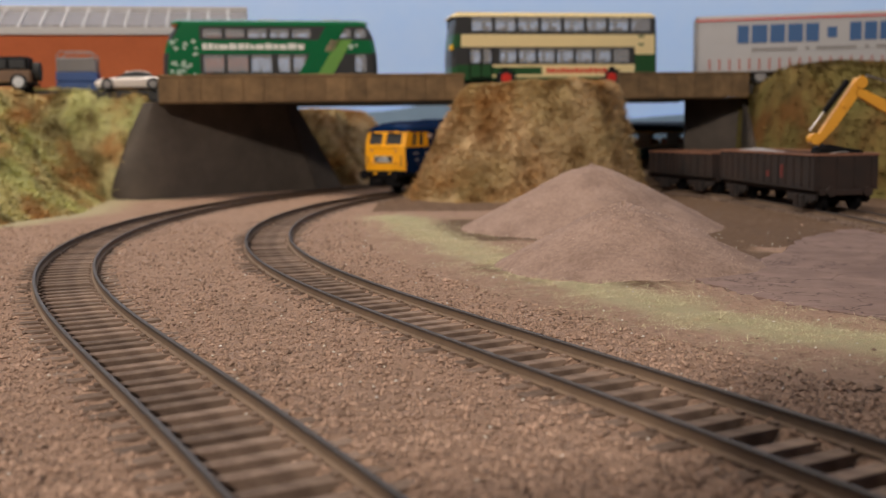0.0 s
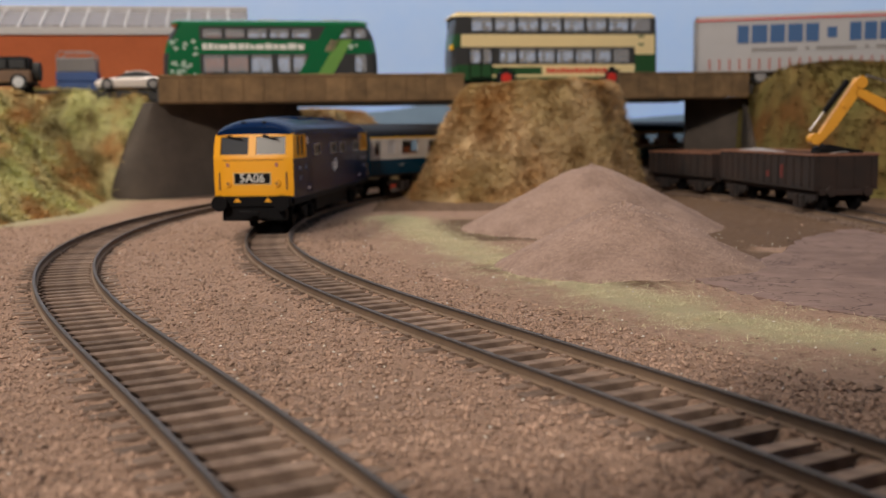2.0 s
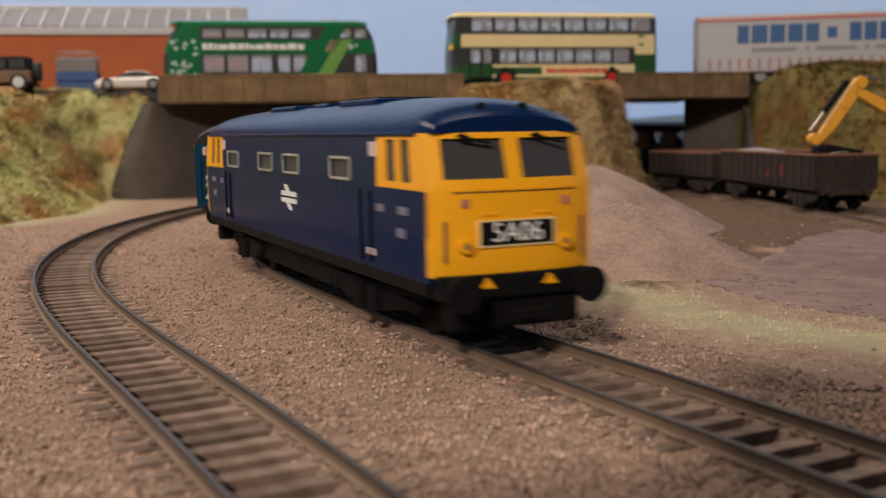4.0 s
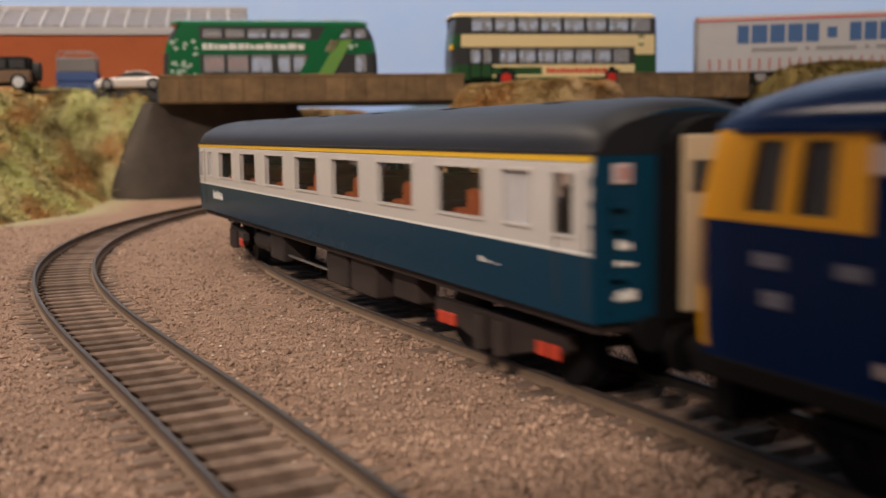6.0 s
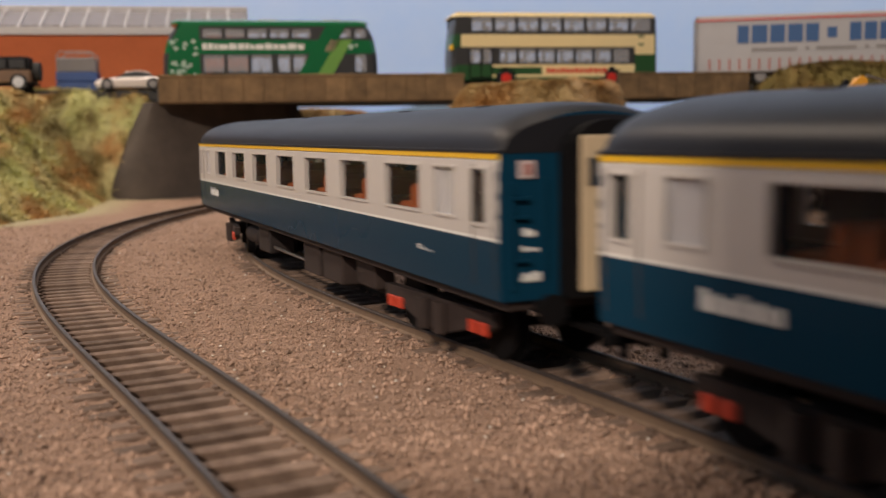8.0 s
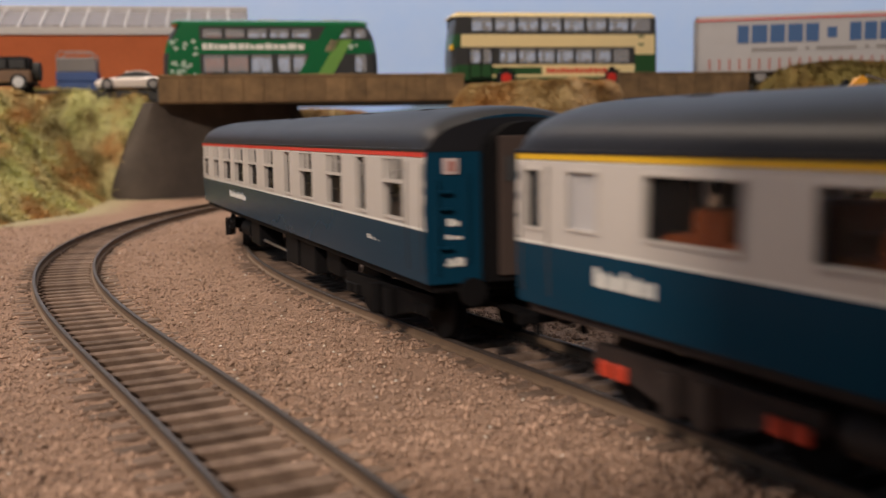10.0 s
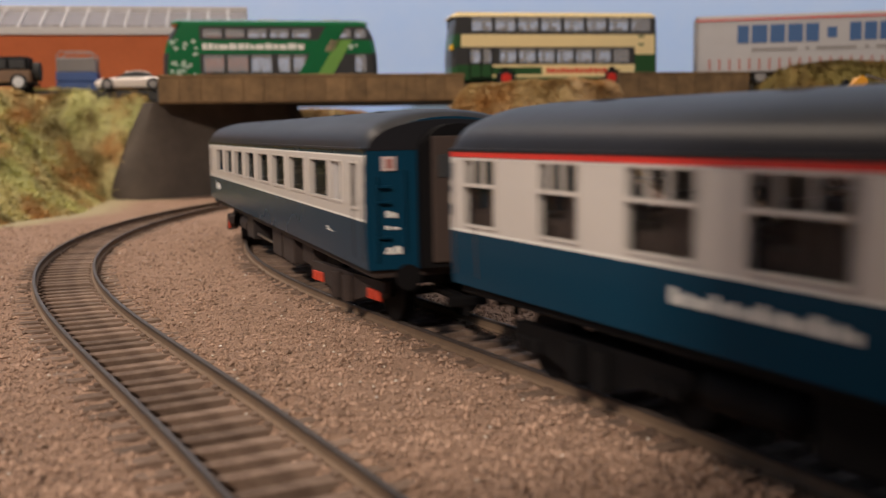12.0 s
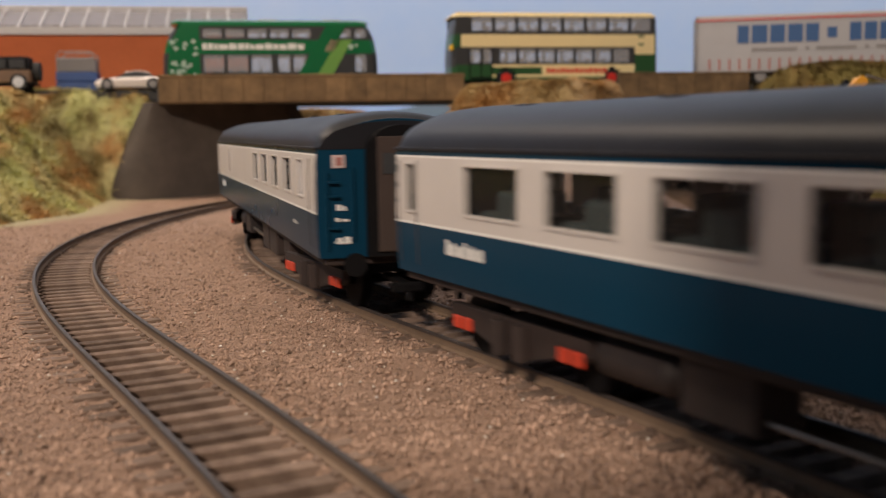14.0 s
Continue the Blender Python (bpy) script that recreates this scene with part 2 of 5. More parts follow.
def crack(m, scale, width, dark):
    """Adds a net of thin uneven cracks to a material's colour."""
    nt = m.node_tree
    b = nt.nodes["Principled BSDF"]
    src = b.inputs["Base Color"].links[0].from_socket
    tc = nt.nodes.new("ShaderNodeTexCoord")
    n = nt.nodes.new("ShaderNodeTexNoise")
    n.inputs["Scale"].default_value, n.inputs["Detail"].default_value = scale * 2.5, 4
    nt.links.new(tc.outputs["Object"], n.inputs["Vector"])
    warp = nt.nodes.new("ShaderNodeMix")
    warp.data_type = "RGBA"
    warp.inputs["Factor"].default_value = 0.02
    nt.links.new(tc.outputs["Object"], warp.inputs["A"])
    nt.links.new(n.outputs["Color"], warp.inputs["B"])
    v = nt.nodes.new("ShaderNodeTexVoronoi")
    v.feature = "DISTANCE_TO_EDGE"
    v.inputs["Scale"].default_value = scale
    nt.links.new(warp.outputs["Result"], v.inputs["Vector"])
    r = nt.nodes.new("ShaderNodeMapRange")
    r.inputs["From Min"].default_value, r.inputs["From Max"].default_value = 0.0, width
    r.inputs["To Min"].default_value, r.inputs["To Max"].default_value = 0.8, 0.0
    nt.links.new(v.outputs["Distance"], r.inputs["Value"])
    x = nt.nodes.new("ShaderNodeMix")
    x.data_type = "RGBA"
    nt.links.new(r.outputs[0], x.inputs["Factor"])
    nt.links.new(src, x.inputs["A"])
    x.inputs["B"].default_value = (*dark, 1)
    nt.links.new(x.outputs["Result"], b.inputs["Base Color"])


crack(M["yard"], 46, 0.018, (0.045, 0.028, 0.025))


# ---- mesh helpers, millimetres ----
def part(name, bm, mat, parent=None, label="", smooth=False):
    """Links a bmesh as one mesh object, under a thing or a part."""
    me = bpy.data.meshes.new(name)
    bmesh.ops.scale(bm, vec=(MM, MM, MM), verts=bm.verts)
    bmesh.ops.recalc_face_normals(bm, faces=bm.faces)
    bm.to_mesh(me)
    bm.free()
    for m in (mat if isinstance(mat, (list, tuple)) else [mat]):
        me.materials.append(M[m])
    if smooth:
        me.shade_smooth()
        me.set_sharp_from_angle(angle=radians(38))
    ob = new(name, me)
    if parent:
        ob.parent = parent
    if label:
        ob["label"] = label
    return ob


def sheet(name, verts, faces, mat, parent=None, smooth=True):
    me = bpy.data.meshes.new(name)
    me.from_pydata([tuple(v) for v in (np.asarray(verts) * MM).tolist()], [], faces)
    me.materials.append(M[mat])
    if smooth:
        me.shade_smooth()
    ob = new(name, me)
    if parent:
        ob.parent = parent
    return ob


def empty(name, m=None):
    ob = new(name)
    ob.empty_display_size = 0.01
    if m is not None:
        ob.matrix_world = m
    return ob


def at_mm(x, y, z, rz=0.0):
    return pose(x * MM, y * MM, z * MM, 0, 0, rz)


def box(bm, x0, x1, y0, y1, z0, z1, bevel=0.0, mat=0):
    vs = [bm.verts.new((x, y, z)) for x in (x0, x1) for y in (y0, y1) for z in (z0, z1)]
    fs = [bm.faces.new([vs[i] for i in q]) for q in ((0, 1, 3, 2), (4, 6, 7, 5), (0, 4, 5, 1), (2, 3, 7, 6), (0, 2, 6, 4), (1, 5, 7, 3))]
    for f in fs:
        f.material_index = mat
    if bevel:
        es = list({e for f in fs for e in f.edges})
        bmesh.ops.bevel(bm, geom=es, offset=bevel, segments=2, affect="EDGES", profile=0.5, material=-1)
    return bm


def cyl(bm, p0, p1, r0, r1=None, seg=16, mat=0):
    p0, p1 = Vector(p0), Vector(p1)
    r1 = r0 if r1 is None else r1
    q = (p1 - p0).to_track_quat("Z", "Y")
    rings = []
    for p, r in ((p0, r0), (p1, r1)):
        rings.append([bm.verts.new(p + q @ Vector((r * math.cos(a), r * math.sin(a), 0))) for a in np.linspace(0, 2 * math.pi, seg, endpoint=False)])
    fs = [bm.faces.new((rings[0][i], rings[0][(i + 1) % seg], rings[1][(i + 1) % seg], rings[1][i])) for i in range(seg)]
    fs += [bm.faces.new(rings[0][::-1]), bm.faces.new(rings[1])]
    for f in fs:
        f.material_index = mat
    return bm


def loft(bm, rings, closed=True, caps=True, mat=0):
    vr = [[bm.verts.new(p) for p in r] for r in rings]
    n = len(vr[0])
    for a, b in zip(vr[:-1], vr[1:]):
        for i in range(n if closed else n - 1):
            f = bm.faces.new((a[i], a[(i + 1) % n], b[(i + 1) % n], b[i]))
            f.material_index = mat
    if caps and closed:
        for r in (vr[0][::-1], vr[-1]):
            f = bm.faces.new(r)
            f.material_index = mat
    return bm


def prism(bm, outline, place, a0, a1, mat=0):
    """Extrudes a flat outline (u, v) between a0 and a1; place(u, v, a) gives the point."""
    return loft(bm, [[place(u, v, a) for u, v in outline] for a in (a0, a1)], mat=mat)


def pierced(bm, us, vs, solid, place, thick, mat_of=None):
    """A wall over the lines us, vs with the cells for which solid(u, v) fails left open, and reveals round the openings."""
    us, vs = sorted(set(round(u, 3) for u in us)), sorted(set(round(v, 3) for v in vs))
    grid = {}

    def vert(i, j, w):
        if (i, j, w) not in grid:
            grid[(i, j, w)] = bm.verts.new(place(us[i], vs[j], thick if w else 0.0))
        return grid[(i, j, w)]

    full = {(i, j): solid((us[i] + us[i + 1]) / 2, (vs[j] + vs[j + 1]) / 2) for i in range(len(us) - 1) for j in range(len(vs) - 1)}
    for (i, j), s in full.items():
        if not s:
            continue
        mi = mat_of((us[i] + us[i + 1]) / 2, (vs[j] + vs[j + 1]) / 2) if mat_of else 0
        fs = [bm.faces.new([vert(a, b, w) for a, b in ((i, j), (i + 1, j), (i + 1, j + 1), (i, j + 1))]) for w in (0, 1)]
        for di, dj, a, b in ((-1, 0, (i, j), (i, j + 1)), (1, 0, (i + 1, j), (i + 1, j + 1)), (0, -1, (i, j), (i + 1, j)), (0, 1, (i, j + 1), (i + 1, j + 1))):
            if not full.get((i + di, j + dj), False):
                fs.append(bm.faces.new((vert(*a, 0), vert(*b, 0), vert(*b, 1), vert(*a, 1))))
        for f in fs:
            f.material_index = mi
    return bm


def lettering(name, text, size, m, mat, parent, depth=0.15):
    cu = bpy.data.curves.new(name, "FONT")
    cu.body, cu.size, cu.extrude, cu.align_x, cu.align_y = text, size * MM, depth * MM, "CENTER", "CENTER"
    tmp = new(name, cu)
    me = bpy.data.meshes.new_from_object(tmp.evaluated_get(bpy.context.evaluated_depsgraph_get()))
    bpy.data.objects.remove(tmp)
    bpy.data.curves.remove(cu)
    me.materials.clear()
    me.materials.append(M[mat])
    ob = new(name, me)
    ob.parent = parent
    ob.matrix_basis = m
    return ob


# ---- the two running lines: curvature per metre at knots, integrated both ways ----
class Line:
    def __init__(self, x, y, heading, knots, back, reach_back, reach_on, step=4.0):
        self.step, ks = step, np.array(knots)
        turn_back = (heading + math.pi) / (back / 1000)

        def curv(s):
            if s < 0:
                return back / 1000 if s > -turn_back else 0.0
            return float(np.interp(s, np.arange(len(ks)) * 89.25, ks)) / 1000

        on, px, py, h = [(x, y, heading)], x, y, heading
        for i in range(int(reach_on / step)):
            hm = h + curv((i + 0.25) * step) * step / 2
            px, py, h = px + math.cos(hm) * step, py + math.sin(hm) * step, h + curv((i + 0.5) * step) * step
            on.append((px, py, h))
        rear, px, py, h = [], x, y, heading
        for i in range(int(reach_back / step)):
            hm = h - curv(-(i + 0.25) * step) * step / 2
            px, py, h = px - math.cos(hm) * step, py - math.sin(hm) * step, h - curv(-(i + 0.5) * step) * step
            rear.append((px, py, h))
        self.s0 = -len(rear) * step
        self.pts = np.array(rear[::-1] + on)

    def at(self, s):
        i = (s - self.s0) / self.step
        return tuple(float(np.interp(i, np.arange(len(self.pts)), self.pts[:, k])) for k in range(3))

    def stretch(self, a, b, d=6.0):
        return [self.at(s) for s in np.arange(a, b + 0.1, d)]


LINE_NEAR = Line(-49.75, 644.6, -1.907, [2.122, 2.022, 2.018, 2.372, 1.728, 0.197, -0.62, 0.0], 2.122, 2400, 2300)
LINE_FAR = Line(-117.2, 662.6, -1.896, [1.711, 1.742, 1.899, 1.952, 2.176, 1.004, -0.5, -0.8, 0.0], 1.711, 2000, 900)


# ---- the setting: baseboard, sky board, room ----
def lump(x, y, size, seed=0.0):
    return noise.noise(Vector((x / size, y / size, seed)))


VERGE = [(-26, 530), (-9, 455), (11, 372), (36, 298), (62, 238), (90, 207), (130, 180)]


def from_polyline(x, y, pts):
    best = 1e9
    for (ax, ay), (bx, by) in zip(pts[:-1], pts[1:]):
        dx, dy = bx - ax, by - ay
        t = max(0.0, min(1.0, ((x - ax) * dx + (y - ay) * dy) / (dx * dx + dy * dy)))
        best = min(best, math.hypot(x - ax - t * dx, y - ay - t * dy))
    return best


def inside(x, y, poly):
    c = False
    for (ax, ay), (bx, by) in zip(poly, poly[1:] + poly[:1]):
        if (ay > y) != (by > y) and x < (bx - ax) * (y - ay) / (by - ay) + ax:
            c = not c
    return c


def signed_inside(x, y, poly):
    d = from_polyline(x, y, poly + poly[:1])
    return d if inside(x, y, poly) else -d


GROUND_Z = -3.5
LEFT_FOOT = [(-900, 400), (-420, 452), (-228, 515), (-213, 600), (-236, 712), (-206, 717), (-206, 1010), (-900, 1010)]
RIGHT_FOOT = [(900, 420), (420, 500), (300, 540), (254, 620), (231, 729), (230, 790), (262, 905), (900, 905)]
MOUND_FOOT = [(-24, 860), (-26, 668), (6, 632), (60, 620), (112, 632), (140, 682), (141, 860)]


def ground_height(x, y):
    low = -1.7 if inside(x, y, YARD) else 0.0
    d = min(abs(l[0]) if l[1] < 30 else 99 for l in (near_track(x, y, LINE_NEAR), near_track(x, y, LINE_FAR)))
    up = max(1.3 * max(0.0, 1 - abs(d - 8.7) / 2.9), 1.25 * max(0.0, 1 - abs(d - 15.0) / 5.0)) - (2.3 if d < 5.5 else 0.0)
    return GROUND_Z + low + up + 0.5 * lump(x, y, 9) + 0.6 * lump(x, y, 3.6, 5.0) + 0.6 * lump(x, y, 60, 2.0)


def ground():
    xs = np.unique(np.r_[-1600:-300:100, -300:-180:4.0, -180:180:2.2, 180:320:4.0, 320:1900:100, 1900])
    ys = np.unique(np.r_[-1900:60:140, 60:420:2.3, 420:500:4.0, 500:1000:6.0, 1000, 1100, 1250])
    verts, turf, earth_shade = [], [], []
    for y in ys:
        for x in xs:
            fine = -320 < x < 340 and 50 < y < 1000
            verts.append((x, y, ground_height(x, y) if fine else GROUND_Z))
            d = from_polyline(x, y, VERGE)
            g = max(0.0, 1.0 - d / (22 + 12 * lump(x, y, 25, 3.0))) if abs(near_track(x, y, LINE_NEAR)[0]) > 19 else 0.0
            left = signed_inside(x, y, LEFT_FOOT) if fine and x < -100 else -99
            g = max(g, max(0.0, 1.0 + left / 40) * 0.9)
            turf.append(min(1.0, g * 1.2) * 0.75)
            e = 0.0
            for cx, cy, r in ((69, 466, 84), (40, 470, 66), (60, 334, 55), (94, 356, 40), (120, 420, 60)):
                e = max(e, max(0.0, min(1.0, (r - math.hypot(x - cx, y - cy) + 14 * lump(x, y, 22, 6.0)) / 16)))
            e = max(e, 0.9 * max(0.0, min(1.0, (x - 0.28 * y + 150) / 60)) if y > 430 and x > 20 else 0.0, 0.8 if y > 560 and x > -40 else 0.0)
            # darkened between the rails to put shade into the sleeper gaps
            if fine:
                d = min(abs(l[0]) if l[1] < 30 else 99 for l in (near_track(x, y, LINE_NEAR), near_track(x, y, LINE_FAR)))
                e = max(e, 1.0 if d < 5.8 else 0.0)
            earth_shade.append(e * 0.8)
    n = len(xs)
    faces = [(j * n + i, j * n + i + 1, (j + 1) * n + i + 1, (j + 1) * n + i) for j in range(len(ys) - 1) for i in range(n - 1)]
    ob = sheet("ground", verts, faces, "ballast")
    for key, values in (("turf", turf), ("earth_shade", earth_shade)):
        ob.data.attributes.new(key, "FLOAT", "POINT").data.foreach_set("value", values)
    tagged(ob, "brown ballast covered baseboard with a strip of turf", "ground", kind="structure")


def bank(name, foot, top, slope, box_xy, label, step=3.0, rough=4.0, seed=0.0, crown=None, flank=0, steep=None, mat="bank"):
    """A turfed slope rising from its foot line to a flat top."""
    x0, x1, y0, y1 = box_xy
    xs, ys = np.arange(x0, x1 + 0.1, step), np.arange(y0, y1 + 0.1, step)
    verts = []
    for y in ys:
        for x in xs:
            d = signed_inside(x, y, foot) + 6 * lump(x, y, 30, seed)
            k = d / slope
            if flank:
                far = from_polyline(x, y, foot[:flank])
                k = far / (13 + (slope - 13) * steep(x, y)) if inside(x, y, foot) else 0.0
            k = max(0.0, min(1.0, k))
            t = top if crown is None else crown(x, y)
            soft = k * k * (3 - 2 * k) * 0.4 + k * 0.6
            z = GROUND_Z - 2 + (t - GROUND_Z + 2) * soft if d > -12 else GROUND_Z - 6
            w = rough * min(1.0, 4 * k * (1.12 - k)) + 0.3
            z += w * (1.1 * lump(x, y, 24, seed + 1) + 0.5 * lump(x, y, 7, seed + 2) + 0.3 * lump(x, y, 3.5, seed + 4))
            verts.append((x, y, z))
    n = len(xs)
    faces = [(j * n + i, j * n + i + 1, (j + 1) * n + i + 1, (j + 1) * n + i) for j in range(len(ys) - 1) for i in range(n - 1)]
    ob = sheet(name, verts, faces, mat)
    tagged(ob, label, "embankment", kind="structure")
    return ob, np.array(verts).reshape(len(ys), n, 3)


def tufts(name, grid, count, zmin, size, seed, label, rect, mat="tuft"):
    """Scenic turf on a bank: short bent fibres standing off the slope, in loose clumps."""
    rnd = random.Random(seed)
    ny, nx, _ = grid.shape
    verts, faces = [], []
    made = tries = 0
    while made < count and tries < count * 40:
        tries += 1
        j, i = rnd.randrange(ny - 1), rnd.randrange(nx - 1)
        p = grid[j, i]
        if p[2] < zmin or not (rect[0] < p[0] < rect[1] and rect[2] < p[1] < rect[3]):
            continue
        made += 1
        f, g = rnd.random(), rnd.random()
        q = p + (grid[j, i + 1] - p) * f + (grid[j + 1, i] - p) * g
        n = np.cross(grid[j, i + 1] - p, grid[j + 1, i] - p)
        n = n / np.linalg.norm(n) + np.array((0, 0, 0.5))
        for _ in range(5):
            L = size * rnd.uniform(0.5, 1.4)
            w = rnd.uniform(0.25, 0.55)
            d = n + np.array((rnd.gauss(0, 0.8), rnd.gauss(0, 0.8), rnd.gauss(0, 0.5)))
            d = d / np.linalg.norm(d)
            s = np.array((d[1], -d[0], rnd.uniform(-0.5, 0.5)))
            s = s / (np.linalg.norm(s) + 1e-6) * w
            o = q + np.array((rnd.gauss(0, 1.3), rnd.gauss(0, 1.3), -0.3))
            m = o + d * L * 0.6
            e = o + d * L + np.array((rnd.gauss(0, 0.5), rnd.gauss(0, 0.5), -0.25 * L))
            b = len(verts)
            verts += [o - s, o + s, m + s * 0.8, m - s * 0.8, e]
            faces += [(b, b + 1, b + 2, b + 3), (b + 3, b + 2, b + 4)]
    ob = sheet(name, verts, faces, mat, smooth=False)
    tagged(ob, label, "scatter", kind="stuff")


def setting():
    ground()
    bm = bmesh.new()
    pts = [(-1700, 900), (-1500, 1120), (-1100, 1180), (1500, 1180), (1800, 1050), (1900, 800)]
    loft(bm, [[(x, y + d, z) for x, y in pts for d in (0,)] for z, d in ((-30, 0), (900, 0))], closed=False, caps=False)
    ob = part("backdrop", bm, "sky")
    ob.data.shade_smooth()
    solid = ob.modifiers.new("thickness", "SOLIDIFY")
    solid.thickness, solid.offset = 0.006, 1
    tagged(ob, "pale blue painted sky board behind the layout", "backdrop", kind="structure")
    # hills painted on the sky board, a thin cut-out in front of it
    bm = bmesh.new()
    xs = np.linspace(-200, 700, 60)
    outline = [(x, 62 + 13 * math.sin(x / 90.0 + 1.4) + 6 * math.sin(x / 37.0)) for x in xs] + [(700, -20), (-200, -20)]
    prism(bm, outline, lambda u, v, a: (u, a, v), 1168, 1172)
    tagged(part("distant_hill", bm, "skyhill"), "blue-grey hills painted low on the sky board", "backdrop", kind="structure")
    for name, b in (("wall_west", (-2500, -2400, -2500, 2600, -700, 1500)), ("wall_east", (2400, 2500, -2500, 2600, -700, 1500)),
                    ("wall_south", (-2400, 2400, -2500, -2400, -700, 1500)), ("wall_north", (-2400, 2400, 2500, 2600, -700, 1500)),
                    ("ceiling", (-2500, 2500, -2500, 2600, 1500, 1600)), ("floor", (-2500, 2500, -2500, 2600, -800, -700))):
        bm = bmesh.new()
        box(bm, *b)
        tagged(part(name, bm, "plaster"), "plain painted room surface round the layout", name.split("_")[0], kind="structure")
    _, g = bank("embankment_west", LEFT_FOOT, 73, 112, (-620, -194, 415, 1000), "mottled green and brown turfed embankment carrying the road", 3.4, 7, 11.0, crown=lambda x, y: min(73.0, 41.7 + 0.0437 * y), flank=6, steep=lambda x, y: max(0.0, min(1.0, max((-248 - x) / 95, min(0.75, (722 - y) / 70)))))
    tufts("turf_scatter", g, 12000, -4, 3.2, 5, "green and brown turf on the embankment", (-340, -190, 430, 790))
    _, g = bank("embankment_east", RIGHT_FOOT, 82, 80, (196, 480, 330, 905), "brown turfed embankment behind the siding", 3.4, 5, 31.0, crown=lambda x, y: 82 if y < 728 else max(72.0, 82 - (y - 728) * 0.2), flank=6, steep=lambda x, y: max(0.0, min(1.0, (x - 250) / 70)), mat="shaded_olive_bank")
    _, g2 = bank("embankment_north", [(-96, 848), (-70, 865), (-30, 960), (-30, 1040), (-300, 1040), (-300, 858)], 60, 46, (-290, -20, 850, 1030), "brown turfed slope beyond the bridge", 4.0, 4, 41.0, mat="straw_bank")
    tufts("turf_scatter", g2, 3000, -4, 3.2, 9, "brown and green turf on the far slope", (-160, -20, 850, 1000), "straw_tuft")
    tufts("turf_scatter", g, 7000, -4, 3.4, 6, "brown and olive turf on the embankment", (200, 400, 500, 800), "shaded_olive_tuft")
    _, g = bank("mound", MOUND_FOOT, 70.5, 46, (-50, 165, 600, 800), "tall turfed mound holding the middle of the bridge", 2.6, 4.5, 21.0, flank=7,
                steep=lambda x, y: max(0.3, min(1.0, (100 - x) / 70)), mat="straw_bank")
    tufts("turf_scatter", g, 9000, -4, 3.0, 7, "straw coloured turf on the mound", (-45, 160, 600, 720), "straw_tuft")


# ---- track ----
def rail_mesh(line, a, b, side, name, parent):
    prof_side = [(-0.85, -2.5), (0.85, -2.5), (0.85, -2.2), (0.28, -1.9), (0.28, -0.8), (0.45, -0.55), (-0.45, -0.55), (-0.28, -0.8), (-0.28, -1.9), (-0.85, -2.2)]
    prof_head = [(-0.45, -0.55), (0.45, -0.55), (0.45, -0.12), (0.33, 0.0), (-0.33, 0.0), (-0.45, -0.12)]
    obs = []
    for nm, prof, mat in (("rail_web", prof_side, "rail"), ("rail_head", prof_head, "rail_head")):
        bm = bmesh.new()
        rings = []
        for x, y, h in line.stretch(a, b, 5.0):
            n = (-math.sin(h), math.cos(h))
            rings.append([(x + n[0] * (side * 8.7 + u), y + n[1] * (side * 8.7 + u), v) for u, v in prof])
        loft(bm, rings)
        obs.append(part(nm if nm == "rail_head" else name, bm, mat, parent if nm == "rail_web" else obs[0], smooth=True))
    return obs[0]


def sleeper_data():
    bm = bmesh.new()
    box(bm, -1.5, 1.5, -15.5, 15.5, -6.6, -2.4, 0.22)
    for s in (-8.7, 8.7):
        for d in (-1.5, 1.5):
            box(bm, -0.75, 0.75, s + d - 0.45, s + d + 0.45, -2.5, -1.85)
    bmesh.ops.scale(bm, vec=(MM, MM, MM), verts=bm.verts)
    me = bpy.data.meshes.new("sleeper")
    bm.to_mesh(me)
    bm.free()
    me.materials.append(M["sleeper"])
    return me


def track(line, a, b, sa, sb, label, seed):
    root = empty("railway_track")
    tagged(root, label, "track", "running lines")
    for side in (-1, 1):
        rail_mesh(line, a, b, side, "rail", root)
    rnd = random.Random(seed)
    me = sleeper_data()
    for s in np.arange(sa, sb, 6.7):
        x, y, h = line.at(s + rnd.uniform(-0.25, 0.25))
        ob = new("sleeper", me)
        ob.parent = root
        ob.matrix_basis = at_mm(x, y, rnd.uniform(-0.25, 0.1), math.degrees(h) + rnd.uniform(-1.2, 1.2))
    return root


def near_track(x, y, line, cache={}):
    key = id(line)
    if key not in cache:
        cache[key] = np.array([p for p in line.stretch(-300, 760, 3.0)])
    c = cache[key]
    d = np.hypot(c[:, 0] - x, c[:, 1] - y)
    i = int(d.argmin())
    h = c[i, 2]
    return float((x - c[i, 0]) * -math.sin(h) + (y - c[i, 1]) * math.cos(h)), float(d[i])


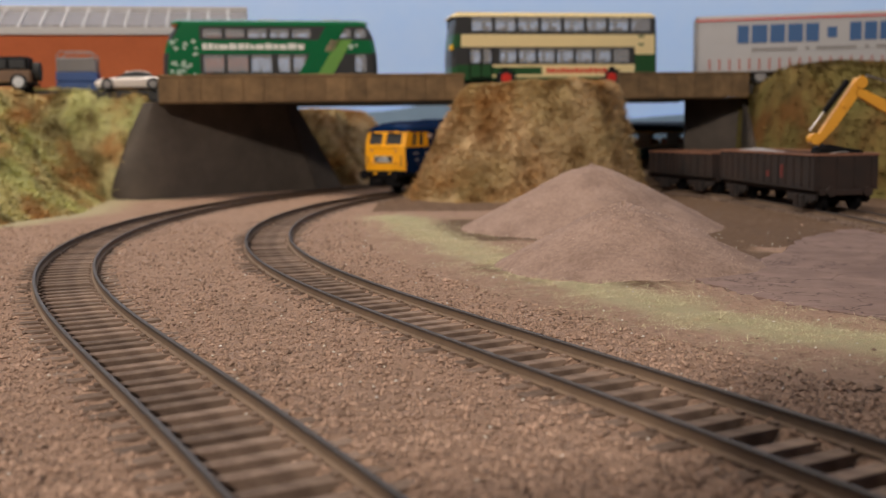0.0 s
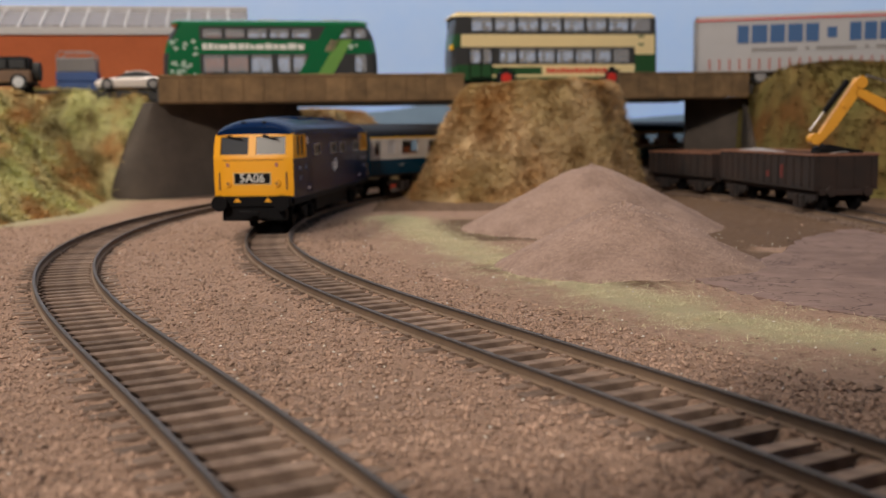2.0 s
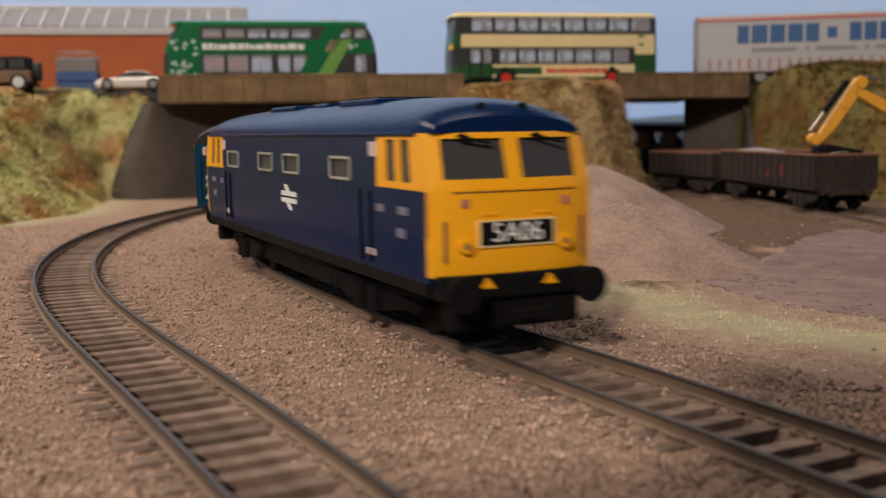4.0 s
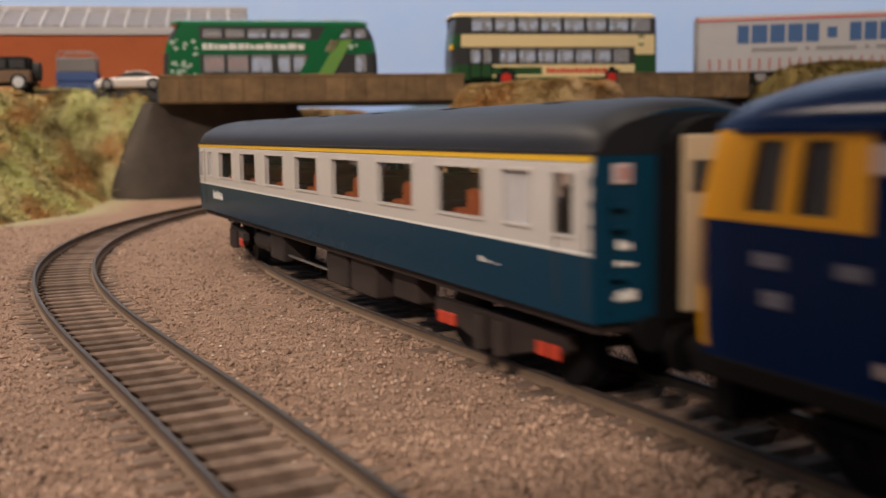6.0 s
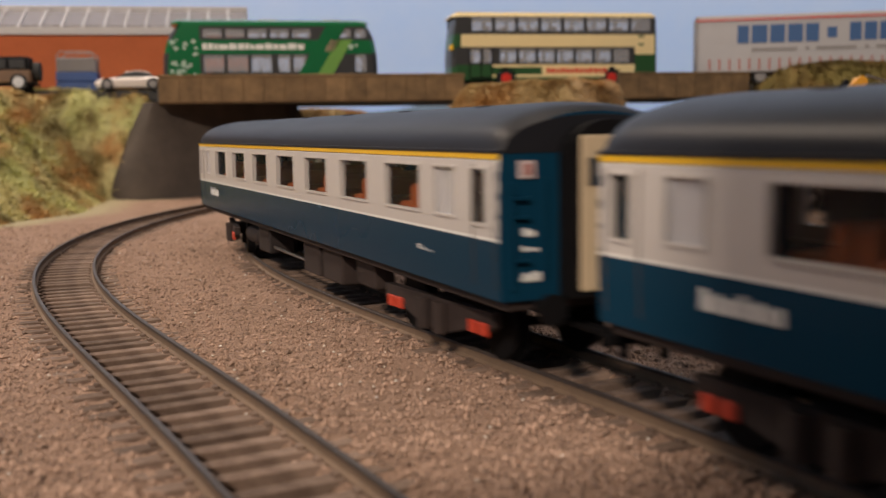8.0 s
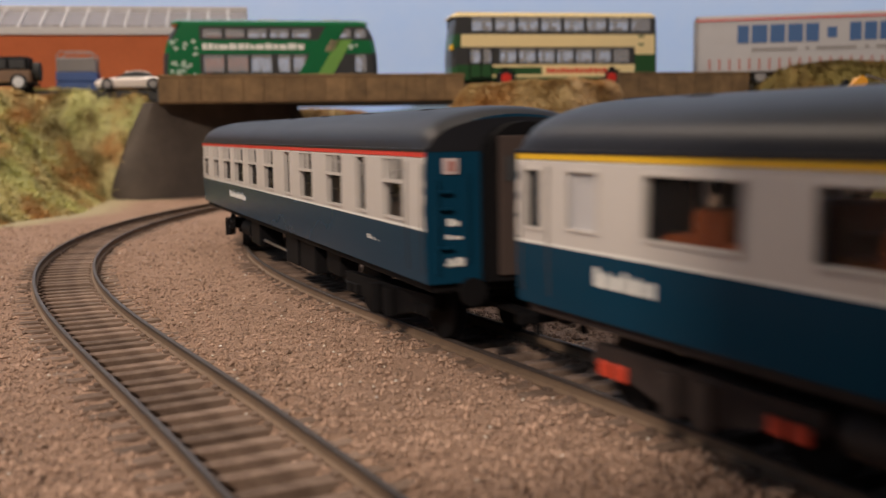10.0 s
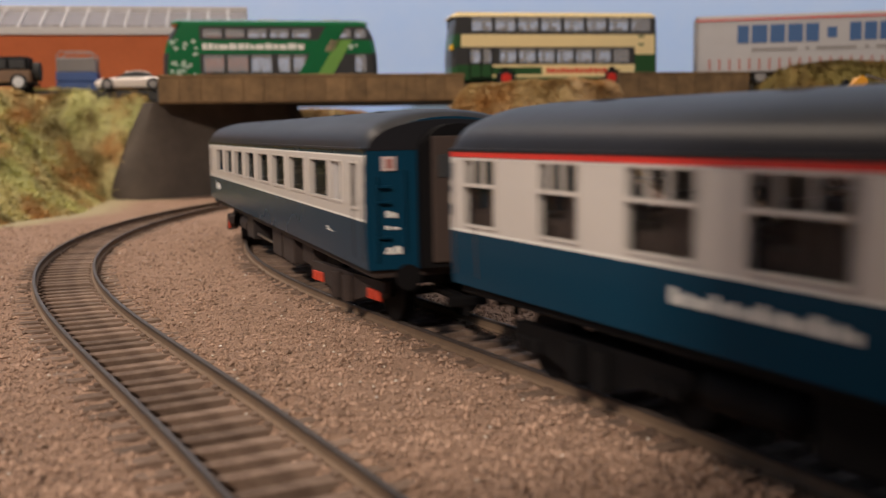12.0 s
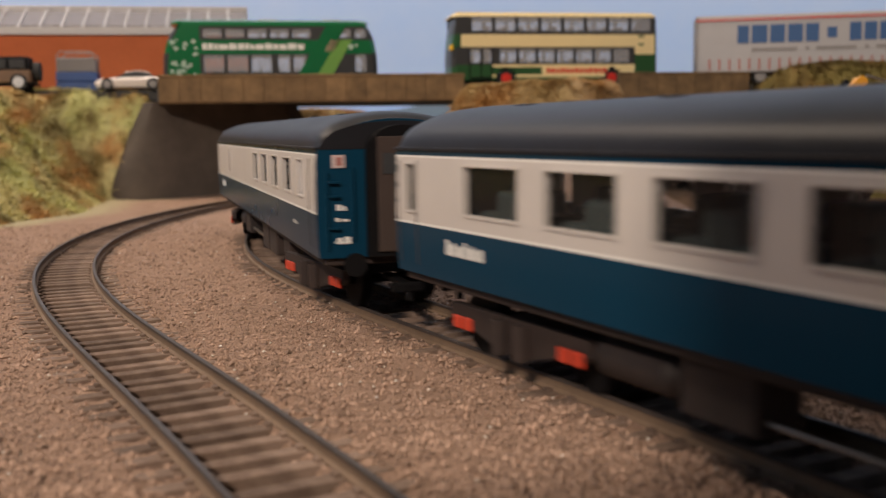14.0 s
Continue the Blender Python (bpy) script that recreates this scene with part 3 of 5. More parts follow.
def stones():
    """Loose grains of ballast over the foreground, thicker beside and between the sleepers."""
    rnd = random.Random(3)
    verts, faces = [], []
    for _ in range(66000):
        y = 95 + 420 * rnd.random() ** 1.7
        x = rnd.uniform(-0.47, 0.47) * y * 1.05
        if inside(x, y, YARD):
            continue
        off = min((near_track(x, y, l) for l in (LINE_NEAR, LINE_FAR)), key=lambda q: q[1])
        o = abs(off[0])
        if near_track(x, y, LINE_NEAR)[0] > 40 and rnd.random() < 0.985 or from_polyline(x, y, VERGE) < 17 and rnd.random() < 0.8:
            continue
        if 7.6 < o < 9.8:
            continue
        z = ground_height(x, y)
        if o < 16 and off[1] < 20:
            if rnd.random() < (0.55 if o < 7 else 0.2):
                continue
            z = -5.2 if o < 5.5 else z
        r = rnd.choice((0.2, 0.28, 0.4, 0.58)) * rnd.uniform(0.7, 1.25)
        if rnd.random() < 0.006:
            r *= 1.7
        b = len(verts)
        for d in ((1, 0, 0), (0, 1, 0), (-1, 0, 0), (0, -1, 0), (0, 0, 0.8), (0, 0, -0.8)):
            verts.append((x + d[0] * r * rnd.uniform(0.6, 1.3) + rnd.uniform(-0.3, 0.3) * r, y + d[1] * r * rnd.uniform(0.6, 1.3) + rnd.uniform(-0.3, 0.3) * r,
                          z + 0.25 * r + d[2] * r * rnd.uniform(0.7, 1.2)))
        faces += [(b + q, b + (q + 1) % 4, b + 4) for q in range(4)] + [(b + (q + 1) % 4, b + q, b + 5) for q in range(4)]
    v2, f2 = [], []
    for _ in range(420):
        y = 110 + 330 * rnd.random()
        x = rnd.uniform(-0.47, 0.47) * y
        z, r, b = ground_height(x, y), rnd.uniform(0.18, 0.42), len(v2)
        v2 += [(x + d[0] * r * rnd.uniform(0.6, 1.3), y + d[1] * r * rnd.uniform(0.6, 1.3), z + 0.6 * r + d[2] * r) for d in ((1, 0, 0), (0, 1, 0), (-1, 0, 0), (0, -1, 0), (0, 0, 0.8), (0, 0, -0.8))]
        f2 += [(b + q, b + (q + 1) % 4, b + 4) for q in range(4)] + [(b + (q + 1) % 4, b + q, b + 5) for q in range(4)]
    tagged(sheet("grit", v2, f2, "grit", smooth=False), "scattered pale grit on the ballast", "grit", kind="stuff")
    tagged(sheet("ballast_stones", verts, faces, "stone", smooth=False), "loose brown ballast grains strewn round the tracks", "ballast", kind="stuff")


def fibres():
    """Static grass: thin bent blades along the verge."""
    rnd = random.Random(8)
    verts, faces = [], []
    seg = [(math.hypot(b[0] - a[0], b[1] - a[1]), a, b) for a, b in zip(VERGE[:-1], VERGE[1:])]
    for _ in range(90000):
        _, a, b = rnd.choices(seg, [s[0] for s in seg])[0]
        t = rnd.random()
        x = a[0] + (b[0] - a[0]) * t + rnd.gauss(0, 12)
        y = a[1] + (b[1] - a[1]) * t + rnd.gauss(0, 17)
        if lump(x, y, 14, 9.0) + 0.5 * lump(x, y, 5, 4.0) < rnd.uniform(-0.3, 0.15) or abs(near_track(x, y, LINE_NEAR)[0]) < 19:
            continue
        z, L, w = ground_height(x, y) - 0.3, rnd.uniform(0.6, 1.7) * (2.6 if rnd.random() < 0.03 else 1), rnd.uniform(0.03, 0.06)
        ang, lean = rnd.uniform(0, 6.28), rnd.uniform(0.5, 2.0)
        ux, uy = math.cos(ang), math.sin(ang)
        up = 1.1 / (1 + lean)
        b0 = len(verts)
        for out, rise, ww in ((0, 0, w), (0.35 * lean, 0.6 * up, w * 0.8), (0.8 * lean, 0.85 * up, 0.02)):
            cx, cy, cz = x + ux * out * L, y + uy * out * L, z + rise * L
            verts.append((cx - uy * ww, cy + ux * ww, cz))
            verts.append((cx + uy * ww, cy - ux * ww, cz))
        faces += [(b0, b0 + 1, b0 + 3, b0 + 2), (b0 + 2, b0 + 3, b0 + 5, b0 + 4)]
    tagged(sheet("grass_fibres", verts, faces, "blade", smooth=False), "yellow-green static grass along the verge", "grass", kind="stuff")


YARD = [(80, 312), (74, 300), (76, 284), (84, 262), (94, 240), (112, 215), (160, 165), (420, 165), (420, 420), (206, 452), (170, 430), (142, 400), (118, 352), (92, 322)]


def yard():
    bm = bmesh.new()
    rnd = random.Random(2)
    pts = []
    for (ax, ay), (bx, by) in zip(YARD, YARD[1:] + YARD[:1]):
        n = max(2, int(math.hypot(bx - ax, by - ay) / 4))
        for i in range(n):
            t = i / n
            pts.append((ax + (bx - ax) * t + rnd.uniform(-1.6, 1.6), ay + (by - ay) * t + rnd.uniform(-1.6, 1.6)))
    prism(bm, pts, lambda u, v, a: (u, v, a), -6.0, -3.35)
    tagged(part("yard_hardstanding", bm, "yard"), "cracked mauve-brown card surface of the goods yard", "hardstanding", kind="structure")


def heap(name, cx, cy, r, top, seed, label):
    """A cone of fine sand with a rounded tip and slumped flanks."""
    verts, faces, rings, seg = [], [], 34, 90
    for i in range(rings + 1):
        f = i / rings
        for k in range(seg):
            a = 2 * math.pi * k / seg
            x, y = math.cos(a), math.sin(a)
            rr = r * (1 + 0.10 * lump(x * 40, y * 40, 30, seed))
            prof = (1 - f) - 0.07 * math.exp(-(f * 8) ** 2) + 0.015 * math.sin(math.pi * f)
            px, py = cx + x * rr * f, cy + y * rr * f
            z = GROUND_Z - 1 + (top - GROUND_Z + 1) * prof + 0.9 * lump(px, py, 15, seed + 5) + 0.5 * lump(px, py, 6, seed) + 0.3 * lump(px, py, 2.6, seed + 3)
            verts.append((px, py, z))
    for i in range(rings):
        faces += [(i * seg + k, i * seg + (k + 1) % seg, (i + 1) * seg + (k + 1) % seg, (i + 1) * seg + k) for k in range(seg)]
    tagged(sheet(name, verts, faces, "heap"), label, "sand pile", "piles in the yard")
    rnd = random.Random(int(seed * 10))
    v, f = [], []
    for _ in range(1600):
        k = rnd.randrange(len(verts))
        x, y, z = verts[k]
        x, y, q = x + rnd.uniform(-0.7, 0.7), y + rnd.uniform(-0.7, 0.7), rnd.uniform(0.13, 0.32)
        b = len(v)
        v += [(x + d[0] * q * rnd.uniform(0.6, 1.3), y + d[1] * q * rnd.uniform(0.6, 1.3), z + d[2] * q) for d in ((1, 0, 0), (0, 1, 0), (-1, 0, 0), (0, -1, 0), (0, 0, 0.8), (0, 0, -0.8))]
        f += [(b + c, b + (c + 1) % 4, b + 4) for c in range(4)] + [(b + (c + 1) % 4, b + c, b + 5) for c in range(4)]
    tagged(sheet("sand_grains", v, f, "grain", smooth=False), "coarse grains lying on the sand", "sand", kind="stuff")


# ---- bridge ----
GAP = (214.0, 332.0)
BRIDGE = pose(-193 * MM, 700 * MM, 0, 0, 0, 10.6)


def bridge():
    root = empty("road_bridge", BRIDGE)
    tagged(root, "brown stone faced road bridge on concrete abutments", "bridge")
    L = 436
    for y0, y1 in ((0, 5), (128, 133)):
        for a, b in ((0.0, GAP[0]), (GAP[1], L)) if y0 == 0 else ((0.0, L),):
            bm = bmesh.new()
            box(bm, a, b, y0, y1, 62.6, 80.6, 0.5)
            beam = part("beam", bm, "beam", root)
            bm = bmesh.new()
            box(bm, a - 0.4, b + 0.4, y0 - 0.8, y1 + 0.8, 80.6, 82.2, 0.4)
            part("coping", bm, "beam", beam)
            n = round((b - a) / 14.6)
            for i in range(n if y0 == 0 else 0):
                bm = bmesh.new()
                box(bm, a + (b - a) * i / n + 0.25, a + (b - a) * (i + 1) / n - 0.25, -0.7, 0.2, 63.6, 80.2, 0.25)
                part("panel", bm, "beam", beam)
    bm = bmesh.new()
    box(bm, -2, L + 2, 5.2, 127.8, 63.5, 73.0, 0.3)
    part("deck", bm, "tarmac", root)
    # west abutment: a battered wall along the line, curving into a wing at the near end, with a creased wing at the far one
    for name, foot, top in (("abutment", [(-240, 716), (-226, 710), (-212, 707), (-202, 709), (-192, 716), (-168, 739), (-98, 806)],
                             [(-201, 709, 62), (-200, 708, 63), (-199, 708, 64), (-196, 710, 64), (-190, 716, 64), (-174, 733, 64), (-121, 786, 64)]),
                            ("wing_wall", [(-97.6, 806.4), (-80, 838)], [(-120.6, 786.4, 64), (-114, 803, 64)])):
        bm = bmesh.new()
        rings = []
        for (fx, fy), (tx, ty, tz) in zip(foot, top):
            front = [(fx + (tx - fx) * k, fy + (ty - fy) * k, -8 + (tz + 8) * k) for k in np.linspace(0, 1, 7)]
            rings.append(front + [(x - 10, y + 12, z) for x, y, z in front[::-1]])
        loft(bm, rings)
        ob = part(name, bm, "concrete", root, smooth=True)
        ob.matrix_basis = BRIDGE.inverted()
    for name, f, dy in (("abutment", [(198, 828, -8), (236, 800, -8), (236, 798, 63), (198, 826, 63)], 16), ("wing_wall", [(234, 796, -8), (231, 738, -8), (232, 740, 8), (235, 794, 60)], 12)):
        bm = bmesh.new()
        loft(bm, [f, [(p[0] + (3 if dy == 16 else 14), p[1] + dy, p[2]) for p in f]])
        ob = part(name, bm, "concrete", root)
        ob.matrix_basis = BRIDGE.inverted()
    # road running on at the same level either side
    bm = bmesh.new()
    prism(bm, [(-620, 12), (-130, 12), (-92, 32), (-2.5, 32), (-2.5, 330), (-620, 330)], lambda u, v, a: (u, v, a), 66, 73.4)
    ob = part("road", bm, "tarmac")
    ob.matrix_world = BRIDGE
    tagged(ob, "grey tarmac yard level with the bridge", "road", kind="structure")
    bm = bmesh.new()
    box(bm, L + 2.5, 900, 12, 128, 66, 73.4)
    ob = part("road", bm, "tarmac")
    ob.matrix_world = BRIDGE
    tagged(ob, "grey tarmac road beyond the bridge", "road", kind="structure")


# ---- the train: x forward, y to its left, z up from the rail head ----
def bogie(name, parent, x, wheelbase, wheel_r, mat, boxes, z_frame=8.5):
    root = new(name)
    root.empty_display_size = 0.005
    root.parent = parent
    root.location = (x * MM, 0, 0)
    bm = bmesh.new()
    for y in (-1, 1):
        h = wheelbase / 2
        prof = [(-h - 5, z_frame - 1.5), (-h - 2, z_frame - 3.2), (-h + 4, z_frame - 3.2), (-5, z_frame - 5.2), (5, z_frame - 5.2), (h - 4, z_frame - 3.2), (h + 2, z_frame - 3.2), (h + 5, z_frame - 1.5), (h + 5, z_frame + 1), (-h - 5, z_frame + 1)]
        prism(bm, prof, lambda u, v, a: (u, a, v), y * 12.2, y * 14.0)
        for k in (-1, 1):
            cyl(bm, (k * 3.4, y * 14.6, z_frame - 5.5), (k * 3.4, y * 14.6, z_frame + 0.5), 1.5, seg=10)
    box(bm, -4, 4, -12.2, 12.2, z_frame - 3, z_frame + 1)
    part("side_frame", bm, mat, root)
    for k in (-1, 1):
        bm = bmesh.new()
        for y in (-1, 1):
            cyl(bm, (k * wheelbase / 2, y * 7.6, wheel_r), (k * wheelbase / 2, y * 9.6, wheel_r), wheel_r, seg=24)
            cyl(bm, (k * wheelbase / 2, y * 7.2, wheel_r), (k * wheelbase / 2, y * 7.7, wheel_r), wheel_r + 0.7, seg=24)
        cyl(bm, (k * wheelbase / 2, -11, wheel_r), (k * wheelbase / 2, 11, wheel_r), 1.0, seg=8)
        part("wheelset", bm, "black", root, smooth=True)
        for y in (-1, 1):
            bm = bmesh.new()
            box(bm, k * wheelbase / 2 - 3.2, k * wheelbase / 2 - 0.5, y * 14.1 - 0.5, y * 14.1 + 0.5, wheel_r - 1.2, wheel_r + 1.2, 0.3)
            box(bm, k * wheelbase / 2 + 0.5, k * wheelbase / 2 + 3.2, y * 14.1 - 0.5, y * 14.1 + 0.5, wheel_r - 1.2, wheel_r + 1.2, 0.3)
            part("axle_box", bm, "axlebox" if boxes else mat, root)
    return root


COACH_L, COACH_W = 262.0, 18.3
GUTTER, WAIST, SOLE = 38.2, 23.8, 14.2


def side_lat(z):
    """Half width of a coach at a height: upright, with a gentle tumblehome low down."""
    return COACH_W - (0.0028 * (26 - z) ** 2 if z < 26 else 0.0022 * (z - 26) ** 2)


def coach(stripe, windows, seat, glazing_bar=False, label=""):
    """windows: (centre, width, kind) from the trailing end; kind w wide window, d door light, f frosted."""
    root = empty("passenger_coach")
    h = COACH_L / 2
    windows = [(u + 2.2, w, k) for u, w, k in windows]
    z0, z1 = (27.0, 35.3) if not glazing_bar else (25.3, 36.4)
    holes = [(u - h - w / 2, u - h + w / 2, (z0 - 0.6 if k == "d" and not glazing_bar else z0), z1) for u, w, k in windows]
    band_ends = 3.0
    us = [-h, h, -h + band_ends, h - band_ends] + [e for q in holes for e in q[:2]]
    vs = [SOLE, 17, 20, WAIST, WAIST + 0.5, z0 - 0.6, z0, 29, 32, z1, 36.6, 37.0, GUTTER]
    for side in (-1, 1):
        bm = bmesh.new()

        def paint(u, v):
            if v < WAIST or (stripe == "blue" and v > 37.0):
                return 0
            if WAIST < v < WAIST + 0.5 or 36.6 < v < 37.0:
                return 2
            return 1

        pierced(bm, us, vs, lambda u, v: not any(a < u < b and c < v < d for a, b, c, d in holes),
                lambda u, v, w: (u, side * (side_lat(v) - w), v), 1.0, paint)
        body = part("body_side", bm, ["navy", "cream", "letter"], root)
        if stripe != "blue":
            bm = bmesh.new()
            box(bm, -h + 0.2, h - 0.2, side * side_lat(37.4) - 0.25, side * side_lat(37.4) + 0.25, 36.95, 38.1, 0.08)
            part("stripe", bm, "stripe_" + stripe, body, stripe + " painted line")
        for (a, b, c, d), (_, w, k) in zip(holes, windows):
            bm = bmesh.new()
            y = side * (side_lat((c + d) / 2) - (0.7 if k != "f" else 0.45))
            box(bm, a, b, min(y, y - side * 0.3), max(y, y - side * 0.3), c, d)
            pane = part("window", bm, "frost" if k == "f" else "glass", body)
            if k == "f":
                pane["label"] = "frosted pane"
            bm = bmesh.new()
            y = side * (side_lat((c + d) / 2) + 0.05)
            for q in ((a - 0.35, a, c - 0.35, d + 0.35), (b, b + 0.35, c - 0.35, d + 0.35), (a, b, c - 0.45, c), (a, b, d, d + 0.35)):
                box(bm, q[0], q[1], y - 0.25, y + 0.25, q[2], q[3])
            if glazing_bar and k != "n":
                zb = c + (d - c) * 0.62
                box(bm, a, b, y - 0.6, y - 0.1 if side > 0 else y + 0.3, zb - 0.3, zb + 0.3)
                for t in (0.33, 0.66):
                    box(bm, a + (b - a) * t - 0.15, a + (b - a) * t + 0.15, y - 0.5, y + 0.2, zb, d)
            part("window_frame", bm, "cream", pane)
        # small lettering near the ends, drawn as bars
        for x0, x1, za, zb in ((-h + 62, -h + 92, 19.4, 21.6) if glazing_bar else (-h + 22, -h + 36, 19.2, 22.0), (h - 34, h - 27, 19.6, 20.5), (h - 11, h - 6.5, 17.8, 20.6)):
            bm = bmesh.new()
            n = 19 if x1 - x0 > 20 else 10 if x1 - x0 > 8 else 5
            for i in range(n):
                if x0 == h - 11:
                    break
                a = x0 + (x1 - x0) * i / n
                box(bm, a, a + (x1 - x0) / n * (0.62 + 0.2 * (i % 3 == 0)), side * side_lat(za) - 0.1, side * side_lat(za) + 0.22, za, zb - (0, 0.8, 0.4, 0.9, 0.7)[i % 5])
            if bm.verts:
                part("lettering", bm, "letter", body, "white lettering")
            else:
                bm.free()
        # door seams, grab rails and hinges
        for u in (-h + 1.5, -h + 9.5, h - 9.5, h - 1.5):
            bm = bmesh.new()
            prism(bm, [(side_lat(v) * side + s * 0.12, v) for s, vv in ((1, np.linspace(16, 36, 9)), (-1, np.linspace(36, 16, 9))) for v in vv],
                  lambda a, b, c: (c, a, b), u - 0.12, u + 0.12)
            part("door_seam", bm, "interior", body)
    # roof
    bm = bmesh.new()
    arc = [(18.05 * math.cos(a), 37.9 + 8.4 * math.sin(a) ** 0.82) for a in np.linspace(0.0, math.pi, 25)]
    rings = []
    for x, k, dz in ((-h - 0.2, 0.86, -2.6), (-h + 1.5, 0.95, -1.1), (-h + 5, 0.99, -0.3), (-h + 12, 1, 0), (h - 12, 1, 0), (h - 5, 0.99, -0.3), (h - 1.5, 0.95, -1.1), (h + 0.2, 0.86, -2.6)):
        rings.append([(x, y * (1 if i in (0, 24) else 0.3 * 1 + 0.7 * (k + 1) / 2), 37.9 + (z - 37.9) * (1 + dz / 9.2)) for i, (y, z) in enumerate(arc)])
    loft(bm, rings)
    roof = part("roof", bm, "coachroof", root, "dark grey arched roof", smooth=True)
    for side in (-1, 1):
        bm = bmesh.new()
        box(bm, -h, h, side * 18.1 - 0.35, side * 18.1 + 0.35, 37.9, 38.5, 0.1)
        part("gutter", bm, "coachroof", roof)
    for x in np.linspace(-h + 22, h - 22, 9):
        bm = bmesh.new()
        strap = [(18.07 * math.cos(a), 37.92 + 8.42 * math.sin(a) ** 0.82) for a in np.linspace(0.12, math.pi - 0.12, 21)]
        loft(bm, [[(x + d, y, z) for y, z in strap] for d in (-0.3, 0.3)], closed=False, caps=False)
        part("roof_seam", bm, "coachroof", roof, smooth=True)
    for x in np.linspace(-h + 30, h - 30, 6):
        bm = bmesh.new()
        box(bm, x - 2.2, x + 2.2, -7, -4, 45.0, 46.1, 0.3)
        part("roof_vent", bm, "coachroof", roof)
    # ends and gangways
    for e in (-1, 1):
        bm = bmesh.new()
        outline = [(-side_lat(v), v) for v in np.linspace(GUTTER, SOLE, 8)] + [(side_lat(v), v) for v in np.linspace(SOLE, GUTTER, 8)] + [(16 * math.cos(a), 37.9 + 6.6 * math.sin(a)) for a in np.linspace(0.15, math.pi - 0.15, 14)]
        prism(bm, outline, lambda u, v, a: (a, u, v), e * (h - 0.6), e * (h + 0.1))
        end = part("end_wall", bm, "navy", root)
        bm = bmesh.new()
        arch = [(-7.4, 14.5), (7.4, 14.5), (7.4, 37.5)] + [(7.4 * math.cos(q), 37.5 + 5.6 * math.sin(q)) for q in np.linspace(0.3, math.pi - 0.3, 9)] + [(-7.4, 37.5)]
        prism(bm, arch, lambda u, v, q: (q, u, v), *sorted((e * h, e * (h + 3.4))))
        gang = part("gangway", bm, "black", end)
        dark_end = glazing_bar or (stripe == "blue" and e > 0)
        bm = bmesh.new()
        box(bm, *sorted((e * (h + 3.2), e * (h + 4.1))), -5.4, 5.4, 15.5, 40.6, 0.3)
        door = part("gangway_door", bm, "interior" if dark_end else "tan", gang, "dark gangway door" if dark_end else "tan gangway door")
        for y in (-2.6, 2.6):
            bm = bmesh.new()
            box(bm, *sorted((e * (h + 3.9), e * (h + 4.3))), y - 1.7, y + 1.7, 32.5, 37.0)
            part("door_pane", bm, "darkglass", door)
        bm = bmesh.new()
        box(bm, *sorted((e * h, e * (h + 0.5))), -14.8, -11.9, 33.9, 36.7)
        notice = part("notice", bm, "label_pink", end, "small white and red notice")
        bm = bmesh.new()
        box(bm, *sorted((e * (h + 0.4), e * (h + 0.7))), -13.9, -12.6, 34.4, 36.2)
        part("notice_mark", bm, "faded", notice)
        # lamp irons, steps and a cable down the end
        for y, za, zb in ((-16.0, 16, 33), (-10.2, 18, 34)):
            bm = bmesh.new()
            cyl(bm, (e * (h + 0.5), y, za), (e * (h + 0.5), y, zb), 0.3, seg=6)
            part("end_pipe", bm, "navy", end)
        for z in (20.5, 27.5, 30.5):
            bm = bmesh.new()
            box(bm, *sorted((e * h, e * (h + 1.2))), -15.6, -13.4, z, z + 0.5, 0.1)
            part("end_step", bm, "navy", end)
        for z, marks in ((17.3, ((-14.4, 3.6, 0.5), (-14.0, 1.2, 1.3), (-12.4, 1.5, 1.5))), (22.2, ((-14.2, 0.9, 0.8), (-12.8, 1.5, 0.5))), (24.6, ((-14.0, 1.1, 1.3), (-12.6, 0.8, 0.9)))):
            bm = bmesh.new()
            for y0, wide, tall in marks:
                box(bm, *sorted((e * h, e * (h + 0.35))), y0, y0 + wide, z, z + tall)
            part("lettering", bm, "letter", end, "white lettering")
        for y in (-10.8, 10.8):
            bm = bmesh.new()
            cyl(bm, (e * h, y, 13), (e * (h + 3.6), y, 13), 1.3, seg=12)
            cyl(bm, (e * (h + 3.6), y, 13), (e * (h + 4.4), y, 13), 2.6, seg=16)
            part("buffer", bm, "black", end)
        bm = bmesh.new()
        box(bm, *sorted((e * (h - 12), e * (h + 9))), -1.3, 1.3, 7.6, 8.8, 0.3)
        box(bm, *sorted((e * (h + 7.5), e * (h + 9))), -4.2, 4.2, 7.2, 9.2, 0.3)
        cyl(bm, (e * (h + 8), 0, 5.2), (e * (h + 8), 0, 9), 0.8, seg=8)
        part("coupling", bm, "black", root)
    # underframe
    bm = bmesh.new()
    box(bm, -h + 1, h - 1, -16.6, 16.6, 12.4, SOLE + 0.4, 0.3)
    under = "black" if glazing_bar else "frame"
    part("underframe", bm, under, root)
    for x0, x1, y0, y1, za in ((-48, -34, 7, 15, 4.4), (5, 20, 7, 15, 4.0), (23, 39, 7, 15, 4.2), (47, 60, 9, 14, 6.0)):
        for s in (-1, 1):
            bm = bmesh.new()
            box(bm, x0, x1, *sorted((s * y0, s * y1)), za, 12.5, 0.5)
            part("equipment_box", bm, under, root)
